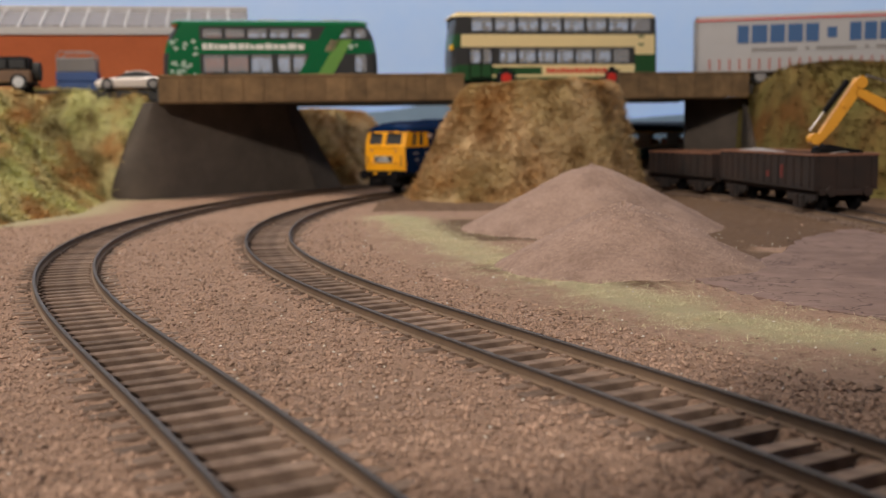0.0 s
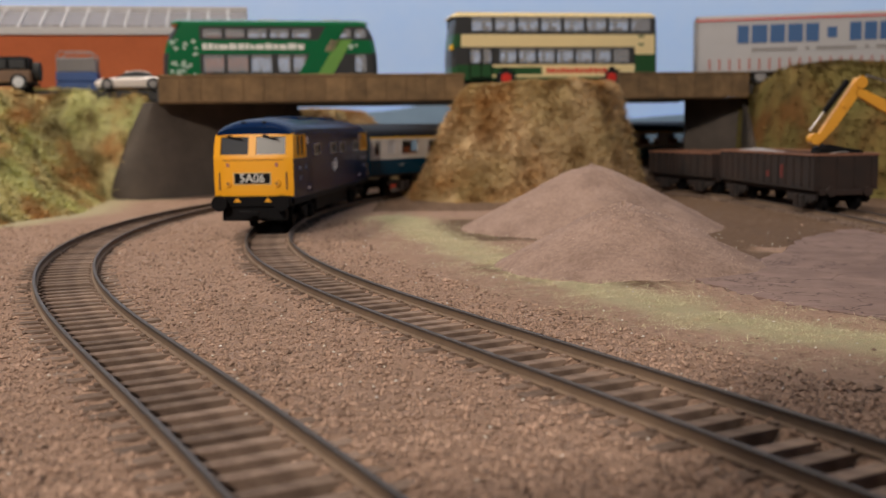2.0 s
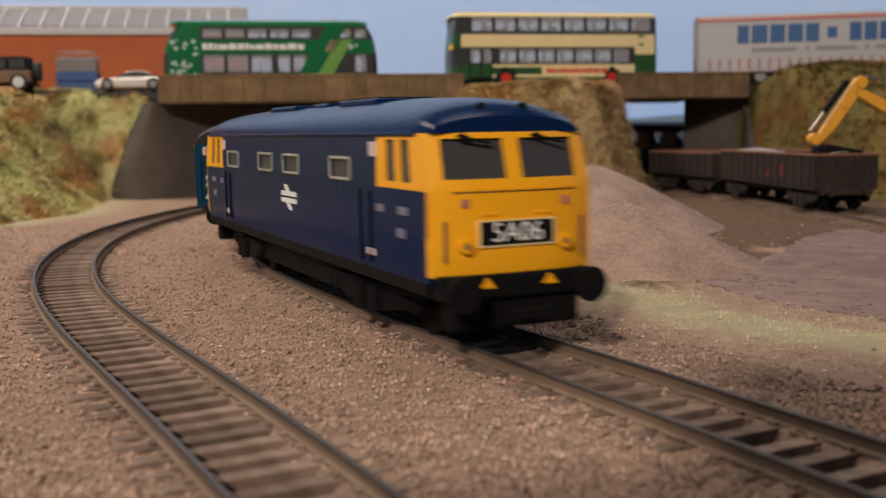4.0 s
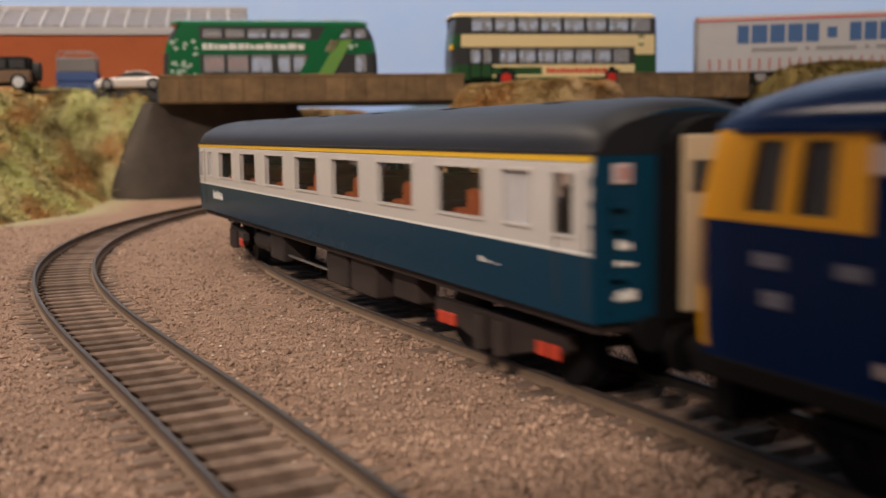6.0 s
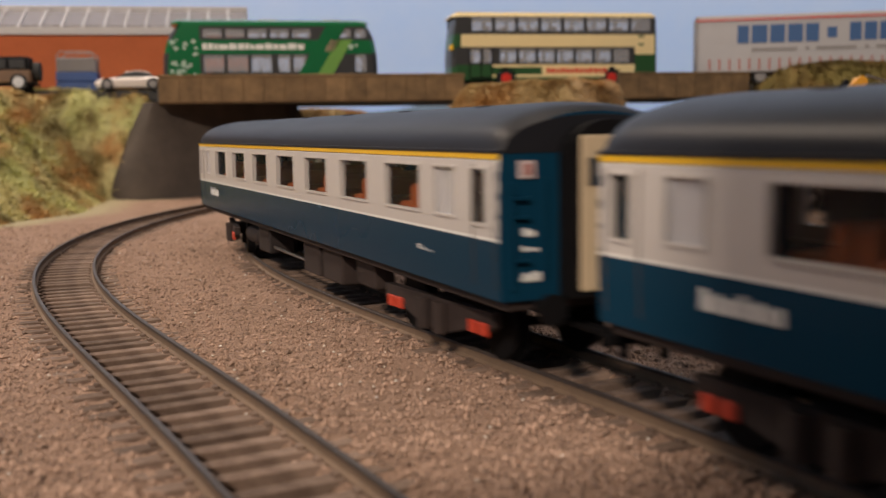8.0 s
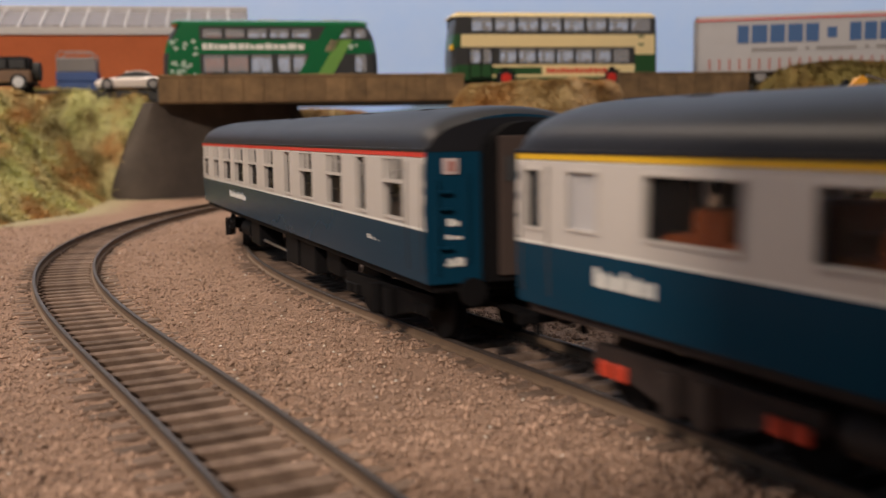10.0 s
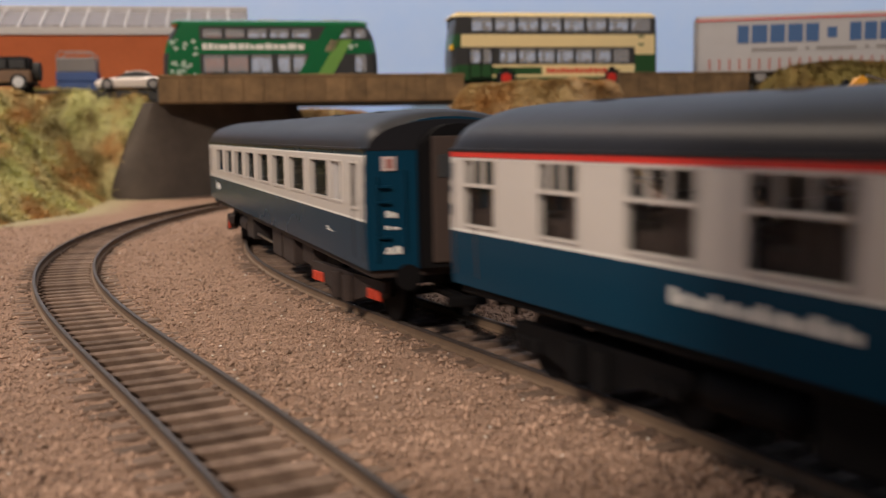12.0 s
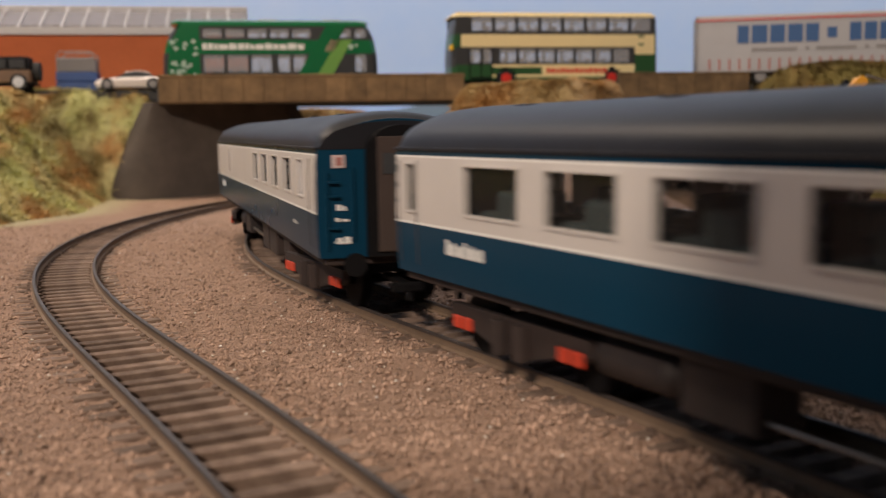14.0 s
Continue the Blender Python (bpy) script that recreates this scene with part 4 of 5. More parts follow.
    for s in (-1, 1):
        bm = bmesh.new()
        cyl(bm, (-67, s * 12, 8), (-52, s * 12, 8), 3.0, seg=16)
        cyl(bm, (-68.5, s * 12, 8), (-67, s * 12, 8), 1.6, 3.0, seg=16)
        cyl(bm, (-52, s * 12, 8), (-50.5, s * 12, 8), 3.0, 1.6, seg=16)
        part("air_tank", bm, under, root, smooth=True)
        bm = bmesh.new()
        cyl(bm, (-33, s * 13.5, 6.4), (3, s * 13.5, 6.4), 0.45, seg=8)
        part("pull_rod", bm, "steel", root)
    # inside
    bm = bmesh.new()
    box(bm, -h + 2, h - 2, -16, 16, 15.5, 19.5)
    box(bm, -h + 2, h - 2, -0.4, 0.4, 19.5, 23.5)
    part("floor_pan", bm, "interior", root)
    for u, w, k in windows:
        if k != "w":
            continue
        for s in (-1, 1):
            bm = bmesh.new()
            for d in (-1, 1):
                box(bm, *sorted((u - h + d * 0.5, u - h + d * 3.2)), *sorted((s * 4.5, s * 15.6)), 19.5, 31.4, 1.1)
                box(bm, *sorted((u - h + d * 3.2, u - h + d * 9.0)), *sorted((s * 4.5, s * 15.6)), 19.5, 27.6, 0.8)
            part("seat_pair", bm, seat, root)
    bogies = [bogie("bogie", root, e * 93.0, 34.0, 6.2, under, not glazing_bar) for e in (-1, 1)]
    tagged(root, label, "railway coach", "coaches of the train")
    return root, bogies


def locomotive():
    root = empty("diesel_locomotive")
    tagged(root, "blue diesel locomotive with bright yellow cab ends", "locomotive")
    L, W = 98.0, 17.35
    TOP = 41.2

    def lat(z):
        return W - (0.0035 * (z - 31) ** 2 if z > 31 else 0) - (0.004 * (22 - z) ** 2 if z < 22 else 0)

    # body sides between the cabs
    cab = 26.0
    lights = [(-54.8, 13.6), (-15.8, 14), (9.3, 13.4), (48, 13)]
    for side in (-1, 1):
        holes = [(u - w / 2, u + w / 2, 31.7, 35.7) for u, w in lights]
        bm = bmesh.new()
        us = [-L + 28, L - 28] + [e for q in holes for e in q[:2]]
        pierced(bm, us, [13.5, 16, 19, 24, 31.7, 33, 35.7, 38.5, TOP], lambda u, v: not any(a < u < b and c < v < d for a, b, c, d in holes),
                lambda u, v, w: (u, side * (lat(v) - w), v), 1.0)
        body = part("body_side", bm, "locoblue", root)
        for a, b, c, d in holes:
            bm = bmesh.new()
            y = side * (lat(32) - 0.6)
            box(bm, a, b, y - 0.2, y + 0.2, c, d)
            pane = part("side_window", bm, "darkglass", body)
            bm = bmesh.new()
            y = side * (lat(32) + 0.1)
            for q in ((a - 0.6, a, c - 0.1, d + 0.1), (b, b + 0.6, c - 0.1, d + 0.1), (a - 0.1, b + 0.1, c - 0.6, c), (a - 0.1, b + 0.1, d, d + 0.6)):
                box(bm, q[0], q[1], y - 0.35, y + 0.25, q[2], q[3])
            part("window_frame", bm, "chrome", pane, "bright aluminium window frame")
        # white double-arrow mark as slanted bars
        for k, (za, zb) in enumerate(((25.2, 26.4), (23.4, 24.6))):
            bm = bmesh.new()
            prism(bm, [(-0.5, za), (13, za), (13, zb), (-0.5, zb)], lambda u, v, a: (u, a, v), side * lat(22) - 0.15, side * lat(22) + 0.25)
            part("mark_bar", bm, "letter", body, "white bar of the emblem")
        for dx, za, zb in ((3.2, 28.1, 26.2), (7.5, 21.6, 23.6)):
            bm = bmesh.new()
            prism(bm, [(dx - 1.0, za), (dx + 1.6, za), (dx + (4 if za > zb else -1), zb), (dx + (1 if za > zb else -4), zb)], lambda u, v, a: (u, a, v), side * lat(22) - 0.15, side * lat(22) + 0.25)
            part("mark_bar", bm, "letter", body, "white bar of the emblem")
        for x, z, w, hh in ((-84, 25.5, 5, 1.6), (-83, 21, 4, 1.8), (84, 25.5, 5, 1.6), (83, 21, 4, 1.8), (-66, 16, 5, 1.4), (66, 16, 5, 1.4), (-72, 25.5, 4, 1.5), (72, 25.5, 4, 1.5), (-68, 36.6, 4, 3), (68, 36.6, 4, 3)):
            bm = bmesh.new()
            box(bm, x - w / 2, x + w / 2, side * lat(z) - 0.15, side * lat(z) + 0.2, z, z + hh, 0.05)
            part("data_panel", bm, "label_pink" if z in (16, 36.6) else "dullpanel", body, "small pale data panel")
        bm = bmesh.new()
        box(bm, -L + 8, L - 8, side * lat(TOP) - 0.45, side * lat(TOP) + 0.4, TOP - 0.5, TOP + 0.25, 0.2)
        part("cantrail", bm, "locoblue", body)
        for u in (-66.5, -60.5, 60.5, 66.5):
            bm = bmesh.new()
            box(bm, u - 0.15, u + 0.15, side * lat(20) - 0.4, side * lat(20) + 0.12, 14.5, 29.5)
            part("door_seam", bm, "black", body)
        bm = bmesh.new()
        box(bm, -L + 4, L - 4, side * 16.4 - 0.8, side * 16.4 + 0.8, 10.8, 13.6, 0.3)
        part("valance", bm, "black", body)
    # roof, rounded, dipping over the cabs
    bm = bmesh.new()
    rings = []
    for x, k, top in ((-L + 3.5, 0.93, 3.2), (-L + 6, 0.97, 5.2), (-L + 12, 1, 6.6), (-L + 22, 1, 7.2), (-60, 1, 7.6), (60, 1, 7.6), (L - 22, 1, 7.2), (L - 12, 1, 6.6), (L - 6, 0.97, 5.2), (L - 3.5, 0.93, 3.2)):
        rings.append([(x, lat(TOP) * k * math.cos(a), TOP - 0.1 + top * math.sin(a) ** 0.9) for a in np.linspace(0, math.pi, 21)])
    loft(bm, rings)
    roof = part("roof", bm, "locoblue", root, smooth=True)
    for x, w, d in ((-30, 26, 16), (0, 12, 12), (34, 26, 16)):
        bm = bmesh.new()
        box(bm, x - w / 2, x + w / 2, -d / 2, d / 2, 47.6, 49.2, 0.5)
        grille = part("roof_panel", bm, "locoblue", roof)
        for i in range(6):
            bm = bmesh.new()
            xx = x - w / 2 + (i + 0.5) * w / 6
            box(bm, xx - 0.5, xx + 0.5, -d / 2 + 1, d / 2 - 1, 49.1, 49.5)
            part("grille_slat", bm, "black", grille)
    for e in (-1, 1):
        for y in (-4.5, 4.5):
            bm = bmesh.new()
            cyl(bm, (e * (L - 8), y, 45.6), (e * (L - 5.5), y, 45.8), 0.8, 1.1, seg=12)
            part("horn", bm, "black", roof)
    # cabs
    for e in (-1, 1):
        root_cab = new("cab")
        root_cab.parent = root
        if e < 0:
            root_cab.matrix_basis = pose(0, 0, 0, 0, 0, 180)

        def face(z):
            """How far forward the cab front stands at a height: upright to the waist, then raked back."""
            return L - (0.28 * (z - 31) if z > 31 else 0.0) - (0.02 * (18 - z) ** 2 if z < 18 else 0)

        # front with two windscreens, slightly bowed
        bm = bmesh.new()
        screens = [(-14.0, -1.6, 32.6, 40.1), (1.6, 14.0, 32.6, 40.1)]
        us = [-1, -0.86, -0.6, -0.35, 0, 0.35, 0.6, 0.86, 1] + [q / 17.0 for s in screens for q in s[:2]]
        pierced(bm, us, [14.6, 16, 18, 22, 26, 30, 31, 32.6, 36, 40.1, TOP], lambda u, v: not any(a < u * 17 < b and c < v < d for a, b, c, d in screens),
                lambda u, v, w: (face(v) - 2.2 * u * u * abs(u) - w, u * lat(v), v), 1.0)
        front = part("cab_front", bm, "yellow", root_cab, "bright yellow cab front", smooth=True)
        for a, b, c, d in screens:
            bm = bmesh.new()
            vs = [bm.verts.new((face(z) - 2.2 * abs(y / 17) ** 3 - 0.6 - t, y, z)) for t in (0, 0.3) for y, z in ((a, c), (b, c), (b, d), (a, d))]
            for q in ((0, 1, 2, 3), (4, 5, 6, 7), (0, 1, 5, 4), (1, 2, 6, 5), (2, 3, 7, 6), (3, 0, 4, 7)):
                bm.faces.new([vs[i] for i in q])
            part("windscreen", bm, "darkglass", front)
            bm = bmesh.new()
            m = (a + b) / 2
            cyl(bm, (face(40.4) + 0.4, m - 3.4, 40.6), (face(39) + 0.4, m + 3.4, 39.1), 0.3, seg=6)
            cyl(bm, (face(40.6) + 0.3, m - 2.6, 41.0), (face(39.8) + 0.4, m - 0.2, 39.8), 0.3, seg=6)
            part("wiper", bm, "black", front)
        bm = bmesh.new()
        box(bm, L - 1.1, L + 0.25, -7.9, 7.9, 20.1, 24.8, 0.4)
        panel = part("headcode_panel", bm, "black", front)
        m = pose((L + 0.3) * MM, 0, 22.45 * MM) @ Matrix(((0, 0, 1, 0), (1, 0, 0, 0), (0, 1, 0, 0), (0, 0, 0, 1)))
        lettering("headcode", "5A06", 5.1, m, "letter", panel)
        bm = bmesh.new()
        for q in ((-8.1, 8.1, 24.7, 24.95), (-8.1, 8.1, 19.95, 20.2), (-8.1, -7.85, 20.2, 24.7), (7.85, 8.1, 20.2, 24.7)):
            box(bm, L - 0.6, L + 0.35, *q)
        part("panel_frame", bm, "buscream", panel, "thin pale frame")
        # grab rails coloured dark, taking in the shadow beside them
        for y in (-14.6, 14.6):
            bm = bmesh.new()
            cyl(bm, (L - 0.9, y, 17.5), (L - 0.9, y, 25.0), 0.32, seg=8)
            part("grab_rail", bm, "rustrim", front, "upright grab rail, darkened for its shadow")
        # dark strip in the wagon-rim brown, drawn as the hand rail's shadow
        bm = bmesh.new()
        loft(bm, [[(face(30.2) - 2.2 * abs(y / 17) ** 3 + dx, y, z) for dx, z in ((-0.2, 30.1), (0.1, 30.1), (0.1, 30.35), (-0.2, 30.35))] for y in np.linspace(-13, 13, 14)])
        part("rail_shadow", bm, "rustrim", front)
        bm = bmesh.new()
        loft(bm, [[(face(30.8) - 2.2 * abs(y / 17) ** 3 + dx, y, z) for dx, z in ((-0.2, 30.4), (0.35, 30.4), (0.35, 30.9), (-0.2, 30.9))] for y in np.linspace(-13, 13, 14)])
        part("hand_rail", bm, "yellow", front)
        for y in (-10.6, 10.6):
            bm = bmesh.new()
            cyl(bm, (L - 1.5, y, 20.3), (L + 0.5, y, 20.3), 1.7, 1.4, seg=16)
            lamp = part("marker_lamp", bm, "yellow", front)
            bm = bmesh.new()
            cyl(bm, (L + 0.3, y, 20.3), (L + 0.62, y, 20.3), 0.6, seg=12)
            part("lens", bm, "rustrim", lamp)
            bm = bmesh.new()
            box(bm, L - 1.2, L - 0.2, y - 0.7, y + 0.7, 27.4, 29.0, 0.1)
            part("warning_flash", bm, "faded", front, "small pale red warning flash")
        for y in (-5.8, 5.8):
            bm = bmesh.new()
            box(bm, L - 0.6, L + 0.2, y - 1.6, y + 1.6, 25.7, 26.4, 0.2)
            part("lamp_bracket", bm, "yellow", front)
        # cab sides: yellow round the windows, blue below
        for side in (-1, 1):
            bm = bmesh.new()
            wins = [(L - 23, L - 17.5), (L - 15, L - 9.5)]

            def wrap(u, v, w):
                lim = face(v) - 2.2
                t = (u - (L - 28)) / 26.0
                return ((L - 28) + (lim - (L - 28)) * t, side * (lat(v) - w), v)

            pierced(bm, [L - 28, L - 4, L - 2] + [q for a in wins for q in a], [13.5, 16, 22, 28, 30.5, 31.8, 36, 40.0, TOP],
                    lambda u, v: not (31.8 < v < 40.0 and any(a < u < b for a, b in wins)), wrap, 1.0, lambda u, v: 1 if v > 30.5 or u > L - 2 else 0)
            side_ob = part("cab_side", bm, ["locoblue", "yellow"], root_cab, "cab side, yellow above and blue below")
            for a, b in wins:
                bm = bmesh.new()
                vs = [bm.verts.new(wrap(u, v, w)) for w in (0.5, 0.8) for u, v in ((a, 31.8), (b, 31.8), (b, 40), (a, 40))]
                for q in ((0, 1, 2, 3), (4, 5, 6, 7), (0, 1, 5, 4), (1, 2, 6, 5), (2, 3, 7, 6), (3, 0, 4, 7)):
                    bm.faces.new([vs[i] for i in q])
                part("cab_window", bm, "darkglass", side_ob)
        # buffer beam
        bm = bmesh.new()
        box(bm, L - 6, L + 0.6, -16.2, 16.2, 10.2, 14.9, 0.6)
        beam = part("buffer_beam", bm, "black", root_cab)
        for y in (-13.4, 13.4):
            bm = bmesh.new()
            cyl(bm, (L + 0.4, y, 12.2), (L + 4.2, y, 12.2), 1.6, seg=14)
            cyl(bm, (L + 4.2, y, 12.2), (L + 5.2, y, 12.2), 3.4, seg=20)
            part("buffer", bm, "black", beam)
            bm = bmesh.new()
            prism(bm, [(y * 0.5 - 1.6, 12.4), (y * 0.5 + 1.6, 12.4), (y * 0.5, 14.4)], lambda u, v, a: (a, u, v), L - 2, L + 1.0)
            part("step_marking", bm, "yellow", beam, "small yellow flash")
        bm = bmesh.new()
        box(bm, L - 5, L - 0.5, -14, 14, 4.2, 10.4, 0.8)
        part("valance", bm, "black", beam)
        bm = bmesh.new()
        box(bm, L - 6, L + 6.5, -1.3, 1.3, 7.4, 8.8, 0.3)
        box(bm, L + 5.5, L + 7, -4.4, 4.4, 7.0, 9.0, 0.3)
        part("coupling", bm, "black", beam)
    bm = bmesh.new()
    box(bm, -40, 40, -14.5, 14.5, 4.2, 11, 0.8)
    part("fuel_tank", bm, "black", root)
    bm = bmesh.new()
    box(bm, -L + 3, L - 3, -15.4, 15.4, 11, 13.8)
    part("underframe", bm, "black", root)
    bogies = [bogie("bogie", root, e * 55.0, 42.0, 6.6, "black", False, 8.0) for e in (-1, 1)]
    return root, bogies


FIRST = [(3.0, 4.5, "d"), (16.6, 7.5, "f")] + [(40.4 + 29.6 * k, 18.3, "w") for k in range(7)] + [(238.5, 9.0, "f"), (252.5, 5.5, "d")]
PLAIN = [(5.0, 3.8, "d")] + [(36.3 + 26.1 * k, 18.2, "w") for k in range(8)] + [(236.5, 9.0, "f"), (251.5, 5.5, "d")]
MINI = [(9, 10.5, "w"), (33.6, 10.5, "w"), (57.5, 14, "w"), (81, 15, "w"), (105, 12.5, "w"), (129.5, 12.5, "w"), (153.3, 6.5, "n"), (174.5, 12.5, "w"), (201, 12.5, "w"), (222, 6.5, "n"), (243, 11, "w")]
BRAKE = [(58, 5, "d"), (147.6, 13, "w"), (170.5, 13, "w"), (193.5, 13, "w"), (217, 13.5, "w"), (238, 8, "f")]


def train():
    loco, lb = locomotive()
    out = [(loco, lb, 0.0, 55.0)]
    kinds = [("yellow", FIRST, "seat", False, "blue and pale grey coach with a yellow line, orange seats inside"),
             ("yellow", FIRST, "seat", False, "blue and pale grey coach with a yellow line, orange seats inside"),
             ("red", MINI, "interior", True, "blue and pale grey buffet coach with a red line, barred windows"),
             ("blue", PLAIN, "seatgreen", False, "blue and pale grey coach, plain blue above its windows"),
             ("blue", BRAKE, "seatgreen", False, "blue and pale grey brake coach with few windows")]
    for i, (stripe, win, seat, bar, label) in enumerate(kinds):
        c, b = coach(stripe, win, seat, bar, label)
        out.append((c, b, 244.8 + 282.0 * i, 93.0))
    return out


# ---- on the upper level; local frame: x along the road, y away from the parapet, z up from the road ----
def on_road(u, v, z=73.0, turn=0.0):
    return BRIDGE @ at_mm(u, v, z, turn)


def road_wheel(parent, x, y, r, hub, name="wheel", width=4.0):
    bm = bmesh.new()
    cyl(bm, (x, y, r), (x, y + width, r), r, seg=24)
    tyre = part(name, bm, "rubber", parent, smooth=True)
    bm = bmesh.new()
    cyl(bm, (x, y - 0.25, r), (x, y + 0.6, r), r * 0.66, r * 0.6, seg=20)
    cyl(bm, (x, y - 0.7, r), (x, y, r), r * 0.22, seg=10)
    part("hub", bm, hub, tyre, smooth=True)


def bus(L, H, W, upper, lower, zu, zl, paint, mats, glass_front, seat_mat, label, m, hub, wheels, round_ends):
    root = empty("double_decker_bus", m)
    tagged(root, label, "bus", "buses on the bridge")
    holes = [(a, b, *zu) for a, b in upper] + [(a, b, *zl) for a, b in lower]
    us = [3, L - 3] + [q for h in holes for q in h[:2]] + list(np.linspace(3, L - 3, 40))
    vs = [5, H - 3] + list(zu) + list(zl) + list(np.linspace(5, H - 3, 26))

    def solid(u, v):
        if any(a < u < b and c < v < d for a, b, c, d in holes):
            return False
        return not any(math.hypot(u - x, v - 6) < 7.6 for x in wheels)

    def bow(u, v, w, near):
        if round_ends:
            t = max(0.0, (v - 4.5) / (H - 7))
            u = min(max(u, 3.2 + 4.5 * t ** 3 + 7 * t ** 4), L - 3.2 - t ** 3 - 7 * t ** 4)
        y = 0.25 * max(0.0, (v - H * 0.6) / H) ** 1.5 * 10
        return (u, (y + w) if near else W - y - w, v)

    for near in (True, False):
        bm = bmesh.new()
        pierced(bm, us, vs, solid, lambda u, v, w: bow(u, v, w, near), 0.9, paint)
        side = part("side_panel", bm, mats, root)
        for a, b, c, d in holes:
            bm = bmesh.new()
            y = bow(0, (c + d) / 2, 0.5, near)[1]
            box(bm, a, b, y - 0.15, y + 0.15, c, d)
            part("window", bm, "busglass", side)
    # roof with rounded edges
    bm = bmesh.new()
    prof = [(0.6, H - 3), (1.2, H - 1.2), (3.5, H), (W - 3.5, H), (W - 1.2, H - 1.2), (W - 0.6, H - 3)]
    rings = []
    for x, dz in ((1.0 + round_ends * 5, -2.2), (3 + round_ends * 5, -0.6), (8 + round_ends * 6, 0), (L - 8 - round_ends * 6, 0), (L - 3 - round_ends * 5, -0.6), (L - 1 - round_ends * 5, -2.2)):
        rings.append([(x, y, max(H - 3, z + dz)) for y, z in prof])
    loft(bm, rings)
    part("roof", bm, mats[1] if not round_ends else mats[0], root, smooth=True)
    # ends
    for e in (0, 1):
        bm = bmesh.new()
        zs = np.linspace(4.5, H - 2.6, 15)
        rings = []
        for z in zs:
            t = (z - 4.5) / (H - 7)
            back = (4.5 * t ** 3 if e == 0 else 1.0 * t ** 3) + round_ends * 7 * t ** 4
            xo = back - 1.0 if e == 0 else L + 1.0 - back
            s = 1 if e == 0 else -1
            rings.append([(xo + s * 4.2, 0.6, z), (xo + s * 1.2, 3.0, z), (xo, 9, z), (xo, W - 9, z), (xo + s * 1.2, W - 3, z), (xo + s * 4.2, W - 0.6, z), (xo + s * 5, W - 1, z), (xo + s * 5, 1, z)])
        loft(bm, rings)
        for f in bm.faces:
            z = f.calc_center_median().z
            glazed = (zu[0] - 1 < z < zu[1] + 1 or zl[0] - 4 < z < zl[1] + 2) if e == 0 or round_ends else zu[0] < z < zu[1]
            f.material_index = 1 if glazed else 0
        part("front" if e == 0 else "rear", bm, [mats[0], "darkglass"], root, smooth=True)
    for floor_z in (6.0, (zl[1] + zu[0]) / 2):
        bm = bmesh.new()
        box(bm, 3.5, L - 3.5, 1.2, W - 1.2, floor_z - 0.8, floor_z + 0.4)
        part("deck_floor", bm, "interior", root)
    for zb in (zl[0] - 4, zu[0] - 4):
        for x in np.arange(14, L - 8, 13.0):
            bm = bmesh.new()
            for y0 in (2.5, W - 12.5):
                box(bm, x, x + 1.6, y0, y0 + 10, zb, zb + 7.4, 0.4)
                box(bm, x, x + 5, y0, y0 + 10, zb, zb + 3, 0.4)
            part("seat_row", bm, seat_mat, root)
    for x in wheels:
        road_wheel(root, x, 0.9, 6.0, hub)
        road_wheel(root, x, W - 5.2, 6.0, "rubber")
    bm = bmesh.new()
    box(bm, 6, L - 6, 4, W - 4, 3.0, 6.2)
    part("chassis", bm, "black", root)
    return root


def spread(a, b, n, gap):
    w = (b - a) / n
    return [(a + i * w + gap / 2, a + (i + 1) * w - gap / 2) for i in range(n)]


def cream_bus():
    L, H, W = 160.0, 54.0, 33.0

    def paint(u, v):
        if v > 52.3:
            return 0
        if v > 39.0:
            return 2
        if v > 28.6:
            return 1 if u > 6 else 0
        if u > 140 and v < 28.6:
            return 1 if v > 23 else 0
        if v > 16.6:
            return 2
        if u < 30:
            return 0
        if v > 14.2:
            return 1
        if v > 9.5:
            return 0 if u < 68 else 1
        return 1 if v > 7.5 else 0

    upper = spread(14, 155, 8, 2.6)
    lower = [(13, 21.5), (23.5, 30)] + spread(35, 138, 7, 2.4)
    root = bus(L, H, W, upper, lower, (40.6, 50.6), (17.4, 27.6), paint, ["busdark", "buscream", "darkglass"], True, "interior",
               "cream and dark green double-decker bus with red hubs", on_road(208, 14), "red", [41, 123], 0)
    bm = bmesh.new()
    box(bm, 13.5, 30, -0.3, 0.5, 5.5, 7.0)
    for x in (13.2, 21.8, 30):
        box(bm, x - 0.4, x + 0.4, -0.35, 0.6, 6, 28)
    part("entrance_door", bm, "black", root)
    for i, x in enumerate(np.linspace(72, 116, 13)):
        bm = bmesh.new()
        box(bm, x, x + 2.7, -0.35, 0.3, 9.8, 13.4 - (i % 3) * 0.3)
        part("lettering", bm, "red", root, "red lettering")
    for x, z in ((144, 36), (144, 30)):
        bm = bmesh.new()
        box(bm, x, x + 4.5, -0.35, 0.3, z, z + 1.4)
        part("lettering", bm, "busdark", root)
    # the destination display, seen as an amber spot at the front corner
    bm = bmesh.new()
    box(bm, -1.3, 1.2, 1.0, 4.2, 26.5, 30.5, 0.5)
    part("destination_spot", bm, "stripe_yellow", root, "amber spot of the destination display")
    bm = bmesh.new()
    box(bm, 4, 156, 3, 30, 53.7, 54.4, 0.3)
    part("roof_skin", bm, "buscream", root)


